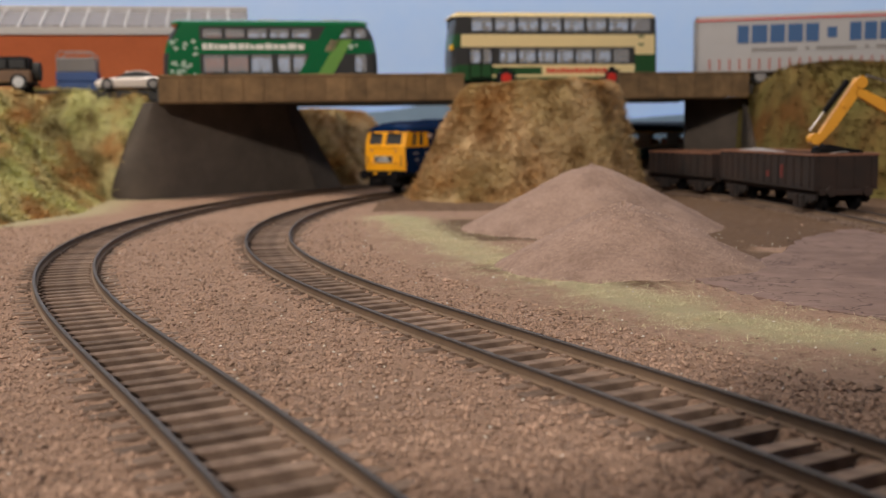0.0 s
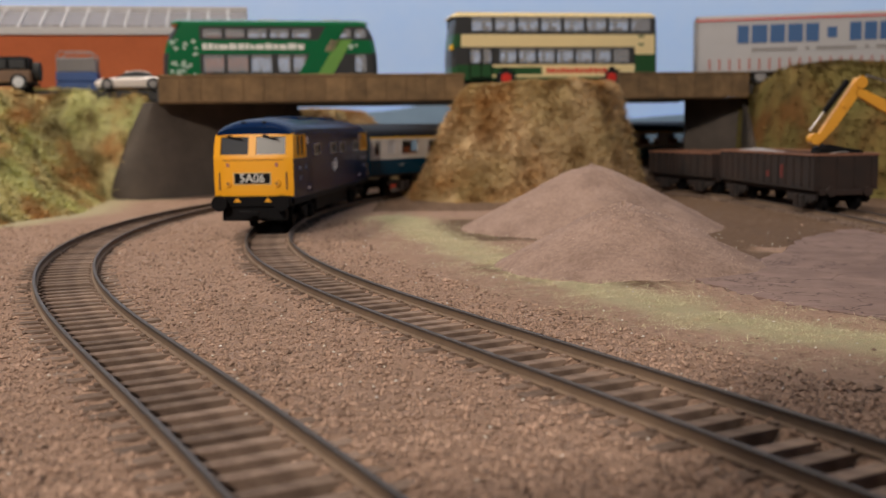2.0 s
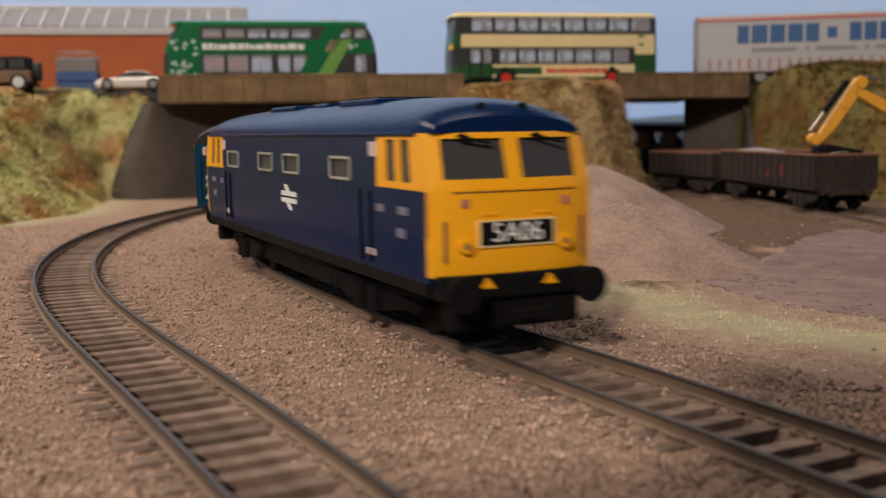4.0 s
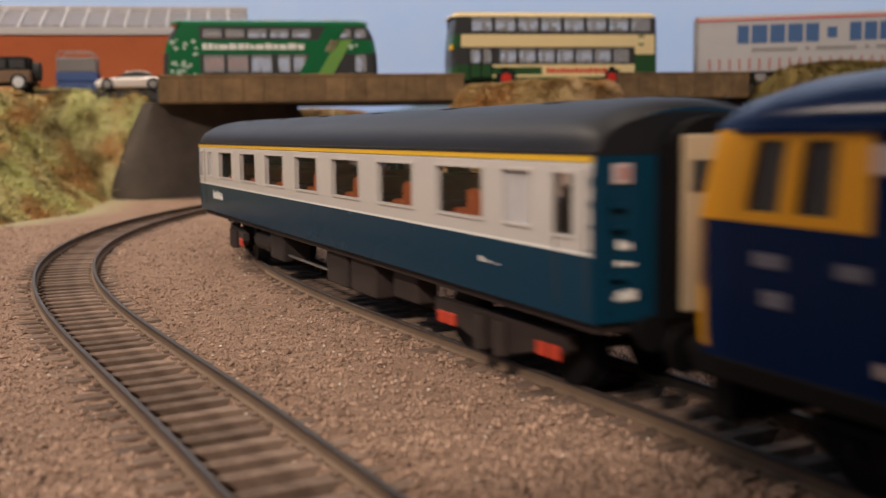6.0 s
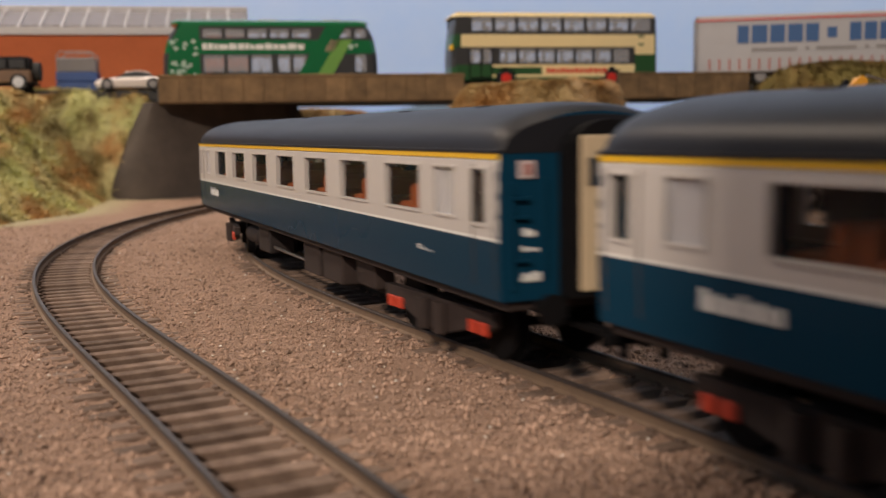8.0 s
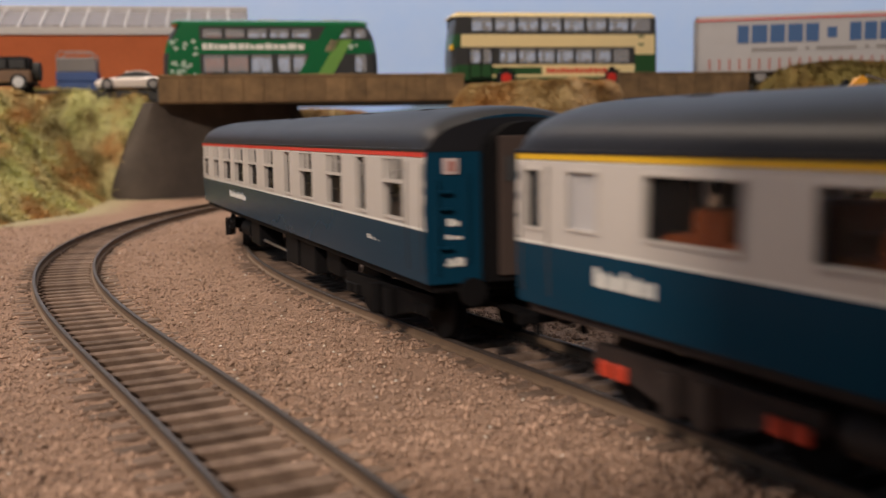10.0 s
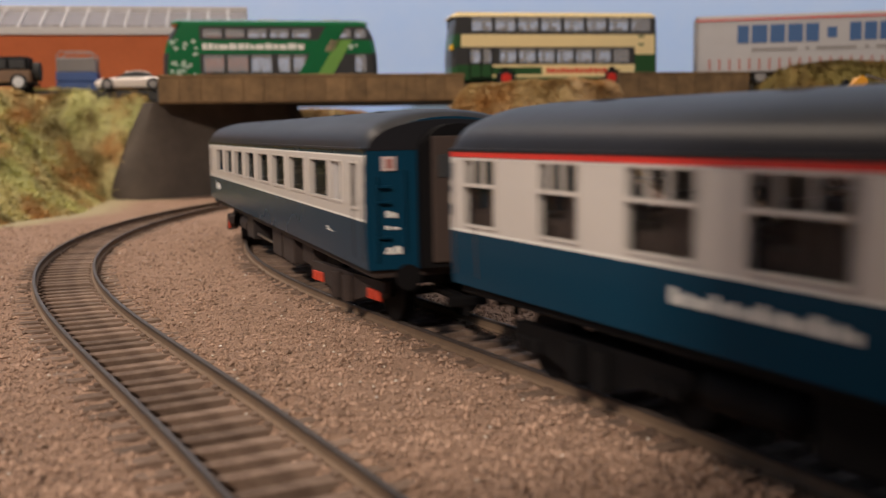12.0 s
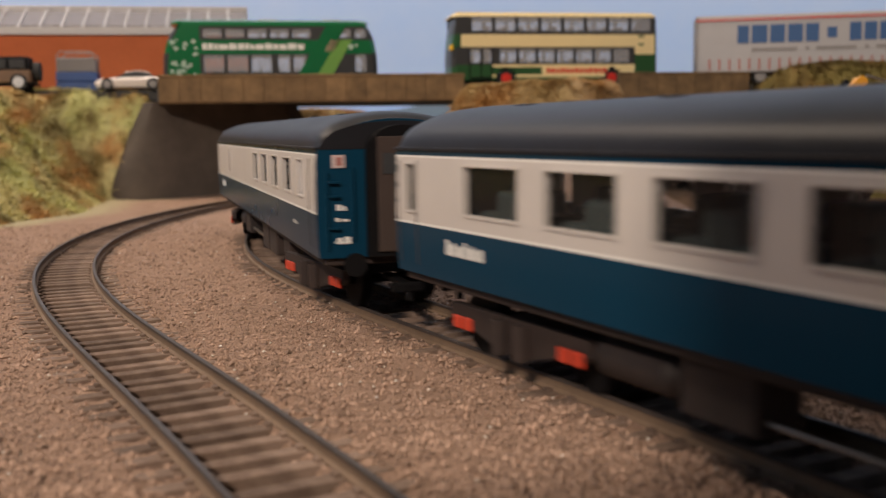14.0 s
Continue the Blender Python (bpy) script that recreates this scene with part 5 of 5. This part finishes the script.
def green_bus():
    L, H, W = 150.0, 48.0, 33.0

    def paint(u, v):
        if v < 8.5:
            return 1 if 76 < u < 124 else 0
        if u > 118 and v < 25:
            return 3
        if 34.5 < v < 43 and 26 < u:
            return 3
        if 10 < v < 25 and 26 < u < 104:
            return 3
        return 0

    upper = spread(26, 104, 5, 2.6) + [(122, 131), (134, 142)]
    lower = spread(26, 76, 3, 2.4) + spread(78, 100, 2, 2.0) + [(134, 142)]
    root = bus(L, H, W, upper, lower, (35.6, 41.6), (11.6, 23.6), paint, ["busgreen", "letter", "buslime", "darkglass"], True, "seatgreen",
               "glossy green double-decker bus with rounded glazed ends", on_road(3, 14), "rubber", [36, 112], 1)
    # slanting bands over the stairs, and pale leaf shapes at the end
    for name, mat, outline in (("band", "busgreen", [(92, 8), (106, 8), (128, 44.5), (114, 44.5)]), ("band", "buslime", [(106, 8), (117, 8), (132, 34), (122, 34)]),
                               ("stair_window", "tan", [(112, 26), (119, 26), (124, 34), (117, 34)])):
        bm = bmesh.new()
        prism(bm, outline, lambda u, v, a: (u, a, v), -0.45, 0.35)
        part(name, bm, mat, root)
    rnd = random.Random(4)
    x = 27.0
    while x < 96:
        w = rnd.uniform(2.0, 6.5)
        bm = bmesh.new()
        box(bm, x, x + w, -0.4, 0.3, 27.2, 31.6 - rnd.uniform(0, 1.0))
        part("slogan_bar", bm, "letter", root, "white bar of lettering")
        x += w + 0.7
    for x, z, r in [(rnd.uniform(5, 23), rnd.uniform(8, 34), rnd.uniform(0.9, 2.2)) for _ in range(30)] + [(131, 29, 2.2), (135, 30, 1.4)]:
        bm = bmesh.new()
        prism(bm, [(x + r * rnd.uniform(0.6, 1.1) * math.cos(a), z + r * rnd.uniform(0.5, 1.0) * math.sin(a)) for a in np.linspace(0, 6.0, 11)], lambda u, v, a: (u, a, v), -0.5, 0.35)
        part("leaf_motif", bm, "motif", root, "pale leaf motif")
    for x in (66, 112):
        bm = bmesh.new()
        box(bm, x, x + 13, 8, 25, 47.6, 49.2, 0.5)
        part("roof_pod", bm, "white", root)


def trailer():
    L, W = 178.0, 33.0
    root = empty("lorry_trailer", on_road(402, 20, 73, -21.0))
    tagged(root, "silver curtain-sided lorry trailer with blue lettering", "trailer")
    bm = bmesh.new()
    box(bm, 0, L, 0, W, 9.2, 51.5, 0.8)
    body = part("curtain_body", bm, "silver", root)
    bm = bmesh.new()
    box(bm, -0.3, L + 0.3, -0.4, W + 0.4, 49.2, 52.3, 0.4)
    part("top_rail", bm, "white", body)
    bm = bmesh.new()
    box(bm, -0.3, L + 0.3, -0.6, 0.2, 48.2, 49.4, 0.1)
    part("top_line", bm, "red", body, "red line under the roof rail")
    bm = bmesh.new()
    box(bm, -0.6, 1.0, -0.5, W + 0.5, 9, 51.8, 0.2)
    part("corner_post", bm, "roofgrey", body)
    for i, x in enumerate(np.arange(9, L - 4, 7.4)):
        bm = bmesh.new()
        box(bm, x, x + 1.5, -0.4, 0.2, 11.0, 19.5)
        part("strap", bm, "faded", body, "faded red curtain strap")
    # the firm's name as plain blue blocks, the smaller line as thin bars
    x = 29.5
    for i, (w, hgt) in enumerate(((10.5, 13.5), (13.5, 13.5), (13, 13.5), (13, 13.5), (11.5, 13.5), (4, 0), (9, 8), (7, 0), (10.5, 13.5), (11, 13.5), (11, 13.5), (13, 13.5), (11.5, 13.5))):
        if hgt:
            bm = bmesh.new()
            z = 31.0 if hgt > 10 else 33.5
            box(bm, x + 0.8, x + w - 1.2, -0.35, 0.2, z, z + hgt, 0.1)
            part("name_block", bm, "signblue", body, "blue block of lettering")
        x += w
    for a, b in ((41, 74), (80, 83), (88, 117), (123, 126), (131, 166)):
        bm = bmesh.new()
        box(bm, a, b, -0.35, 0.2, 24.8, 27.4)
        part("small_line", bm, "roofgrey", body)
    bm = bmesh.new()
    box(bm, 4, L - 4, 5, W - 5, 6.0, 9.3)
    box(bm, 1, L - 1, 0.6, W - 0.6, 8.0, 9.4)
    part("chassis", bm, "rust", root)
    for x in (16, 32, 48):
        road_wheel(root, x, 1.4, 6.2, "roofgrey")
        road_wheel(root, x, W - 5.4, 6.2, "roofgrey")
    for y in (5, W - 7):
        bm = bmesh.new()
        box(bm, L - 48, L - 45, y, y + 2, 0, 8.2)
        part("landing_leg", bm, "black", root)


def car():
    L, W = 48.0, 23.0
    root = empty("sports_car", on_road(-46, 28, 73.4))
    tagged(root, "white low sports coupe parked by the bridge", "car")
    bm = bmesh.new()
    stations = [(0, 3.2, 5.5, 0.72), (2, 2.2, 7.0, 0.86), (8, 2.0, 8.4, 0.98), (16, 2.0, 8.9, 1), (30, 2.0, 9.0, 1), (40, 2.0, 9.4, 0.98), (46, 2.4, 8.8, 0.9), (48, 3.6, 7.6, 0.78)]
    rings = []
    for x, z0, z1, k in stations:
        w = W / 2 * k
        rings.append([(x, W / 2 + s * w * f, z) for s, f, z in ((-1, 0.9, z0), (-1, 1.0, z0 + 1.5), (-1, 1.0, z1 - 2), (-1, 0.85, z1), (1, 0.85, z1), (1, 1.0, z1 - 2), (1, 1.0, z0 + 1.5), (1, 0.9, z0))])
    loft(bm, rings)
    body = part("body", bm, "carwhite", root, smooth=True)
    bm = bmesh.new()
    rings = []
    for x, z1, k in ((15, 8.8, 0.80), (21, 12.2, 0.68), (28, 13.4, 0.64), (34, 12.9, 0.63), (43, 9.3, 0.72)):
        w = W / 2 * k
        rings.append([(x, W / 2 - w * 1.15, 8.4), (x, W / 2 - w, z1), (x, W / 2 + w, z1), (x, W / 2 + w * 1.15, 8.4)])
    loft(bm, rings)
    cabin = part("cabin_glass", bm, "darkglass", body, "dark glazed cabin", smooth=True)
    bm = bmesh.new()
    rings = [[(x, W / 2 - w, z), (x, W / 2 + w, z), (x, W / 2 + w * 0.95, z + 0.5), (x, W / 2 - w * 0.95, z + 0.5)] for x, z, w in ((20.5, 12.2, 7.6), (28, 13.4, 7.5), (34, 12.9, 7.4), (38, 11.6, 7.8))]
    loft(bm, rings)
    part("roof_panel", bm, "carwhite", cabin, smooth=True)
    for x in (9, 40):
        road_wheel(root, x, -0.1, 4.2, "roofgrey", width=3)
        road_wheel(root, x, W - 3, 4.2, "roofgrey", width=3)


def jeep():
    root = empty("off_road_car", on_road(-132, 20, 73.4))
    tagged(root, "bronze off-road car with black trim and spare wheel", "car")
    bm = bmesh.new()
    box(bm, 0, 46, 1, 24, 5, 14, 1.2)
    body = part("body", bm, "jeep", root)
    bm = bmesh.new()
    loft(bm, [[(x0, 2 + d, z), (x1, 2 + d, z), (x1, 23 - d, z), (x0, 23 - d, z)] for z, x0, x1, d in ((13.8, 13, 45, 0), (22, 18, 44, 1.5), (23.2, 20, 43, 2.5))])
    part("hard_top", bm, "black", body)
    bm = bmesh.new()
    for x0, x1 in ((20, 30), (32, 42)):
        box(bm, x0, x1, 1.6, 2.6, 15, 21, 0.3)
    part("side_window", bm, "darkglass", body)
    bm = bmesh.new()
    cyl(bm, (46, 12, 13), (50.5, 12, 13), 6.6, seg=22)
    part("spare_wheel", bm, "rubber", body)
    bm = bmesh.new()
    box(bm, -1, 48, 2, 23, 3.6, 5.6, 0.5)
    part("bumper", bm, "black", body)
    for x in (8, 38):
        road_wheel(root, x, -1.2, 5.6, "chrome")
        road_wheel(root, x, 22, 5.6, "chrome")


def crate():
    root = empty("stillage_crate", on_road(-74, 44, 73.4))
    tagged(root, "blue crate with a grey load and tubular rail", "crate")
    for z0, z1 in ((0.6, 6.8), (7.2, 13.6)):
        bm = bmesh.new()
        box(bm, 0, 28, 0, 22, z0, z1, 0.6)
        part("side_board", bm, "blueskip", root)
    bm = bmesh.new()
    box(bm, 1.4, 26.6, 1, 21, 13.5, 24, 1.0)
    part("load", bm, "cargo", root, "grey load")
    for y in (0.5, 21.5):
        bm = bmesh.new()
        pts = [(1, 13), (1.2, 25), (4, 28), (24, 28), (26.8, 25), (27, 13)]
        for (a, b), (c, d) in zip(pts[:-1], pts[1:]):
            cyl(bm, (a, y, b), (c, y, d), 0.4, seg=8)
        part("tube_rail", bm, "roofgrey", root)


def workshop():
    root = empty("brick_workshop", on_road(0, 104))
    tagged(root, "orange brick workshop with white eaves and glazed roof", "building")
    u0, u1, depth = -330.0, 62.0, 120.0
    bm = bmesh.new()
    box(bm, u0, u1, 0, 4, 0, 45.4)
    part("wall", bm, "brick", root)
    bm = bmesh.new()
    box(bm, u1 - 4, u1, 4, depth, 0, 45.4)
    box(bm, u0, u0 + 4, 4, depth, 0, 45.4)
    box(bm, u0, u1, depth - 4, depth, 0, 45.4)
    part("wall", bm, "brick", root)
    bm = bmesh.new()
    box(bm, u0 - 2, u1 + 2, -2.6, 3.2, 45.6, 51.2, 0.4)
    part("eaves", bm, "white", root, "white eaves board")
    bm = bmesh.new()
    prism(bm, [(0.5, 50.4), (44, 70.4), (88, 50.4)], lambda u, v, a: (a, u, v), u0, u1)
    roof = part("roof", bm, "roofgrey", root)
    k = 0
    for u in np.arange(u0 + 2, u1 - 10, 15.6):
        bm = bmesh.new()
        loft(bm, [[(u + 1.2, y, z + 0.2), (u + 14.4, y, z + 0.2), (u + 14.4, y, z + 1.0), (u + 1.2, y, z + 1.0)] for y, z in ((4, 52.0), (34, 65.8))])
        part("roof_pane", bm, "roofpane", roof)
        bm = bmesh.new()
        loft(bm, [[(u - 0.7, y, z), (u + 0.7, y, z), (u + 0.7, y, z + 2.0), (u - 0.7, y, z + 2.0)] for y, z in ((0.6, 50.5), (44, 70.5))])
        part("roof_rib", bm, "white", roof)
        k += 1
    bm = bmesh.new()
    box(bm, u0, u1, 41, 47, 69.5, 72.5, 0.5)
    box(bm, u0, u1, 35, 36.6, 66.2, 68.4, 0.2)
    part("ridge", bm, "white", roof)


def upper_level():
    workshop()
    green_bus()
    cream_bus()
    trailer()
    car()
    jeep()
    crate()


# ---- the goods siding ----
LINE_SIDING = Line(120.5, 800, -1.15, [-0.5, -1.3, -1.9, -0.9, 0.0, 0.0], 0.1, 40, 620)


def wagon(L, W, z0, z1, m, label, load):
    root = empty("open_wagon", m)
    tagged(root, label, "wagon", "wagons on the siding")
    h, w = L / 2, W / 2
    bm = bmesh.new()
    t = 1.2
    for b in ((-h, h, -w, -w + t), (-h, h, w - t, w), (-h, -h + t, -w + t, w - t), (h - t, h, -w + t, w - t)):
        box(bm, *b, z0, z1)
    box(bm, -h, h, -w, w, z0 - 1.5, z0 + 0.1)
    body = part("body", bm, "rust", root)
    for s in (-1, 1):
        for x in np.arange(-h + 1, h, 9.3):
            bm = bmesh.new()
            box(bm, x - 0.6, x + 0.6, s * w - 0.9, s * w + 0.9, z0, z1 - 0.6, 0.2)
            part("stanchion", bm, "rust", body)
        for y in np.linspace(-w + 3, w - 3, 4):
            bm = bmesh.new()
            box(bm, s * h - 0.9, s * h + 0.9, y - 0.6, y + 0.6, z0, z1 - 0.6, 0.2)
            part("stanchion", bm, "rust", body)
    bm = bmesh.new()
    for b in ((-h - 0.5, h + 0.5, -w - 0.6, -w + 1.2), (-h - 0.5, h + 0.5, w - 1.2, w + 0.6), (-h - 0.5, -h + 1.2, -w + 1.2, w - 1.2), (h - 1.2, h + 0.5, -w + 1.2, w - 1.2)):
        box(bm, *b, z1 - 0.2, z1 + 0.9)
    part("rim", bm, "rustrim", body, "worn rusty rim")
    bm = bmesh.new()
    box(bm, -h - 1, h + 1, -w + 3, w - 3, z0 - 4, z0 - 1.4, 0.3)
    part("solebar", bm, "rust", root)
    for e in (-1, 1):
        for y in (-9, 9):
            bm = bmesh.new()
            cyl(bm, (e * h, y, z0 - 2), (e * (h + 4), y, z0 - 2), 1.3, seg=10)
            cyl(bm, (e * (h + 4), y, z0 - 2), (e * (h + 5), y, z0 - 2), 2.4, seg=14)
            part("buffer", bm, "rust", root)
        bogie("bogie", root, e * (h - 19), 22.0, 5.2, "rust", False, 6.6)
    if load:
        nx, ny = 40, 14
        verts, faces = [], []
        for j in range(ny + 1):
            for i in range(nx + 1):
                x, y = -h + t + (L - 2 * t) * i / nx, -w + t + (W - 2 * t) * j / ny
                up = 3.4 * math.sin(math.pi * j / ny) * (0.6 + 0.5 * math.sin(2.2 * math.pi * i / nx + 0.8))
                verts.append((x, y, z1 - 2.2 + up + 0.5 * lump(x, y, 4, 8.0)))
        for j in range(ny):
            faces += [(j * (nx + 1) + i, j * (nx + 1) + i + 1, (j + 1) * (nx + 1) + i + 1, (j + 1) * (nx + 1) + i) for i in range(nx)]
        heap_ob = sheet("stone_load", verts, faces, "load", root)
        heap_ob["label"] = "pale grey crushed stone load"
    for x in (8, 26) if load else ():
        bm = bmesh.new()
        box(bm, x - 1.6, x + 1.6, -w - 0.5, -w + 0.1, z0 + 3, z0 + 10 - (x == 8) * 4, 0.1)
        part("chalk_panel", bm, "rustred", body, "faded red panel")
    return root


def excavator():
    root = empty("excavator", at_mm(315, 500, GROUND_Z - 2.0))
    tagged(root, "yellow tracked excavator reaching into the wagon", "excavator")

    def limb(name, pts, half, mat, parent):
        """A box-section arm through the points (x, z, depth of section), rounded at the joints."""
        bm = bmesh.new()
        up, low = [], []
        for i, (x, z, d) in enumerate(pts):
            a, b = pts[max(0, i - 1)], pts[min(len(pts) - 1, i + 1)]
            dx, dz = b[0] - a[0], b[1] - a[1]
            n = math.hypot(dx, dz)
            up.append((x - dz / n * d / 2, z + dx / n * d / 2))
            low.append((x + dz / n * d / 2, z - dx / n * d / 2))
        outline = up + low[::-1]
        prism(bm, outline, lambda u, v, a: (u, a, v), -half, half)
        bmesh.ops.bevel(bm, geom=list(bm.edges), offset=0.4, segments=2, affect="EDGES")
        return part(name, bm, mat, parent, smooth=True)

    g = GROUND_Z
    boom = limb("boom", [(-2, 22, 9), (-40, 33, 9.5), (-70, 44, 7.5), (-98, 55.5, 5.4), (-112, 63, 4)], 2.6, "digger", root)
    arm = limb("dipper_arm", [(-108, 69.5, 3.4), (-111.5, 65, 5.6), (-123, 48, 5), (-131, 37.5, 3.4)], 2.2, "digger", root)
    for x, z, r in ((-110, 67, 2.8), (-131.5, 40, 2.8), (-118, 56, 1.2)):
        bm = bmesh.new()
        cyl(bm, (x, -3.2, z), (x, 3.2, z), r, seg=18)
        part("pivot", bm, "digger", arm, smooth=True)
    for a, b, c in (((-116, 68), (-127, 53), (-134, 44)), ((-66, 53), (-90, 65), (-107, 70.5))):
        bm = bmesh.new()
        cyl(bm, (a[0], -0.2, a[1]), (b[0], -0.2, b[1]), 1.4, seg=14)
        ram = part("ram", bm, "black", arm, "black hydraulic ram", smooth=True)
        bm = bmesh.new()
        cyl(bm, (b[0], -0.2, b[1]), (c[0], -0.2, c[1]), 0.6, seg=12)
        part("piston_rod", bm, "steel", ram, smooth=True)
    bm = bmesh.new()
    prism(bm, [(-131, 35), (-127, 37.5), (-118, 35.5), (-110, 34.5), (-109, 31.5), (-114, 29.5), (-124, 29), (-130, 31)], lambda u, v, a: (u, a, v), -7, 7)
    bmesh.ops.bevel(bm, geom=list(bm.edges), offset=0.8, segments=2, affect="EDGES")
    bucket = part("bucket", bm, "black", root, "black steel bucket", smooth=True)
    for y in np.linspace(-6, 6, 5):
        bm = bmesh.new()
        box(bm, -111, -107, y - 0.8, y + 0.8, 31, 32.4, 0.2)
        part("tooth", bm, "black", bucket)
    for y in (-14, 14):
        bm = bmesh.new()
        prism(bm, [(-26, 6), (-23, 1), (-19, 0), (19, 0), (23, 1), (26, 6), (22, 11), (-22, 11)], lambda u, v, a: (u, a, v), y - 4, y + 4)
        part("crawler", bm, "rubber", root)
    bm = bmesh.new()
    box(bm, -10, 10, -10, 10, 6, 13.5)
    part("slew_ring", bm, "black", root)
    bm = bmesh.new()
    box(bm, -18, 32, -17, 17, 13, 27, 1.5)
    house = part("house", bm, "digger", root)
    bm = bmesh.new()
    box(bm, -18, 2, 5, 17, 27, 42, 1.5)
    part("cab", bm, "darkglass", house)


def siding():
    track(LINE_SIDING, -20, 600, 120, 420, "buried rusty track of the goods siding", 5)
    for s, L, z1, label, load in ((262, 126, 26.7, "rusty brown open wagon loaded with grey stone", True), (144, 84, 24.6, "rusty brown open wagon, empty, with worn rim", False)):
        x, y, h = LINE_SIDING.at(s)
        wagon(L, 32, 11.5, z1, at_mm(x, y, 0, math.degrees(h)), label, load)
    excavator()


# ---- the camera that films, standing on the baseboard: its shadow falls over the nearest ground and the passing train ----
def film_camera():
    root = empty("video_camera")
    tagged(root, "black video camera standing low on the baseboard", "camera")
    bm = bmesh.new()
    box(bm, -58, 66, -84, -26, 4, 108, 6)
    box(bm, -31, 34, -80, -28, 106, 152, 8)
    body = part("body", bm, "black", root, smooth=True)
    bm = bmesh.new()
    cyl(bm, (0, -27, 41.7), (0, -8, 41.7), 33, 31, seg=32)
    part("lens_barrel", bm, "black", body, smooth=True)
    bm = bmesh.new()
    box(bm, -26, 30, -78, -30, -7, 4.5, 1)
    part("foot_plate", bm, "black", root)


# ---- build ----
setting()
yard()
heap("sand_pile", 69, 466, 61, 27.5, 1.0, "large cone of mauve-brown sand beside the yard")
heap("sand_pile", 60, 334, 45, 19.0, 4.0, "smaller cone of mauve-brown sand in front of another")
bridge()
TRAIN = train()
upper_level()
siding()
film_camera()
fibres()
stones()
track(LINE_NEAR, -900, 1900, -240, 640, "weathered brown track curving towards the viewer, carrying the train", 1)
track(LINE_FAR, -700, 640, -200, 640, "weathered brown empty track on the outside of the curve", 2)


def on_line(s, half):
    """The pose of a vehicle whose bogie centres stand half either side of s on the running line, and the turn of each bogie."""
    ax, ay, ah = LINE_NEAR.at(s - half)
    bx, by, bh = LINE_NEAR.at(s + half)
    h = math.atan2(by - ay, bx - ax)
    turn = [math.degrees((q - h + math.pi) % (2 * math.pi) - math.pi) for q in (ah, bh)]
    return at_mm((ax + bx) / 2, (ay + by) / 2, 0, math.degrees(h)), turn


SPEED = 129.8


def motions():
    times = [round(0.2 * i, 2) for i in range(71)]
    for thing, bogies, behind, half in TRAIN:
        rows, turns = [], ([], [])
        for t in times:
            m, turn = on_line(546.5 + SPEED * (t - 5.3) - behind, half)
            rows.append((t, m))
            for k in (0, 1):
                turns[k].append((t, pose((-half, half)[k] * MM, 0, 0, 0, 0, turn[k])))
        walk(thing, rows)
        for b, r in zip(bogies, turns):
            walk(b, r)


motions()
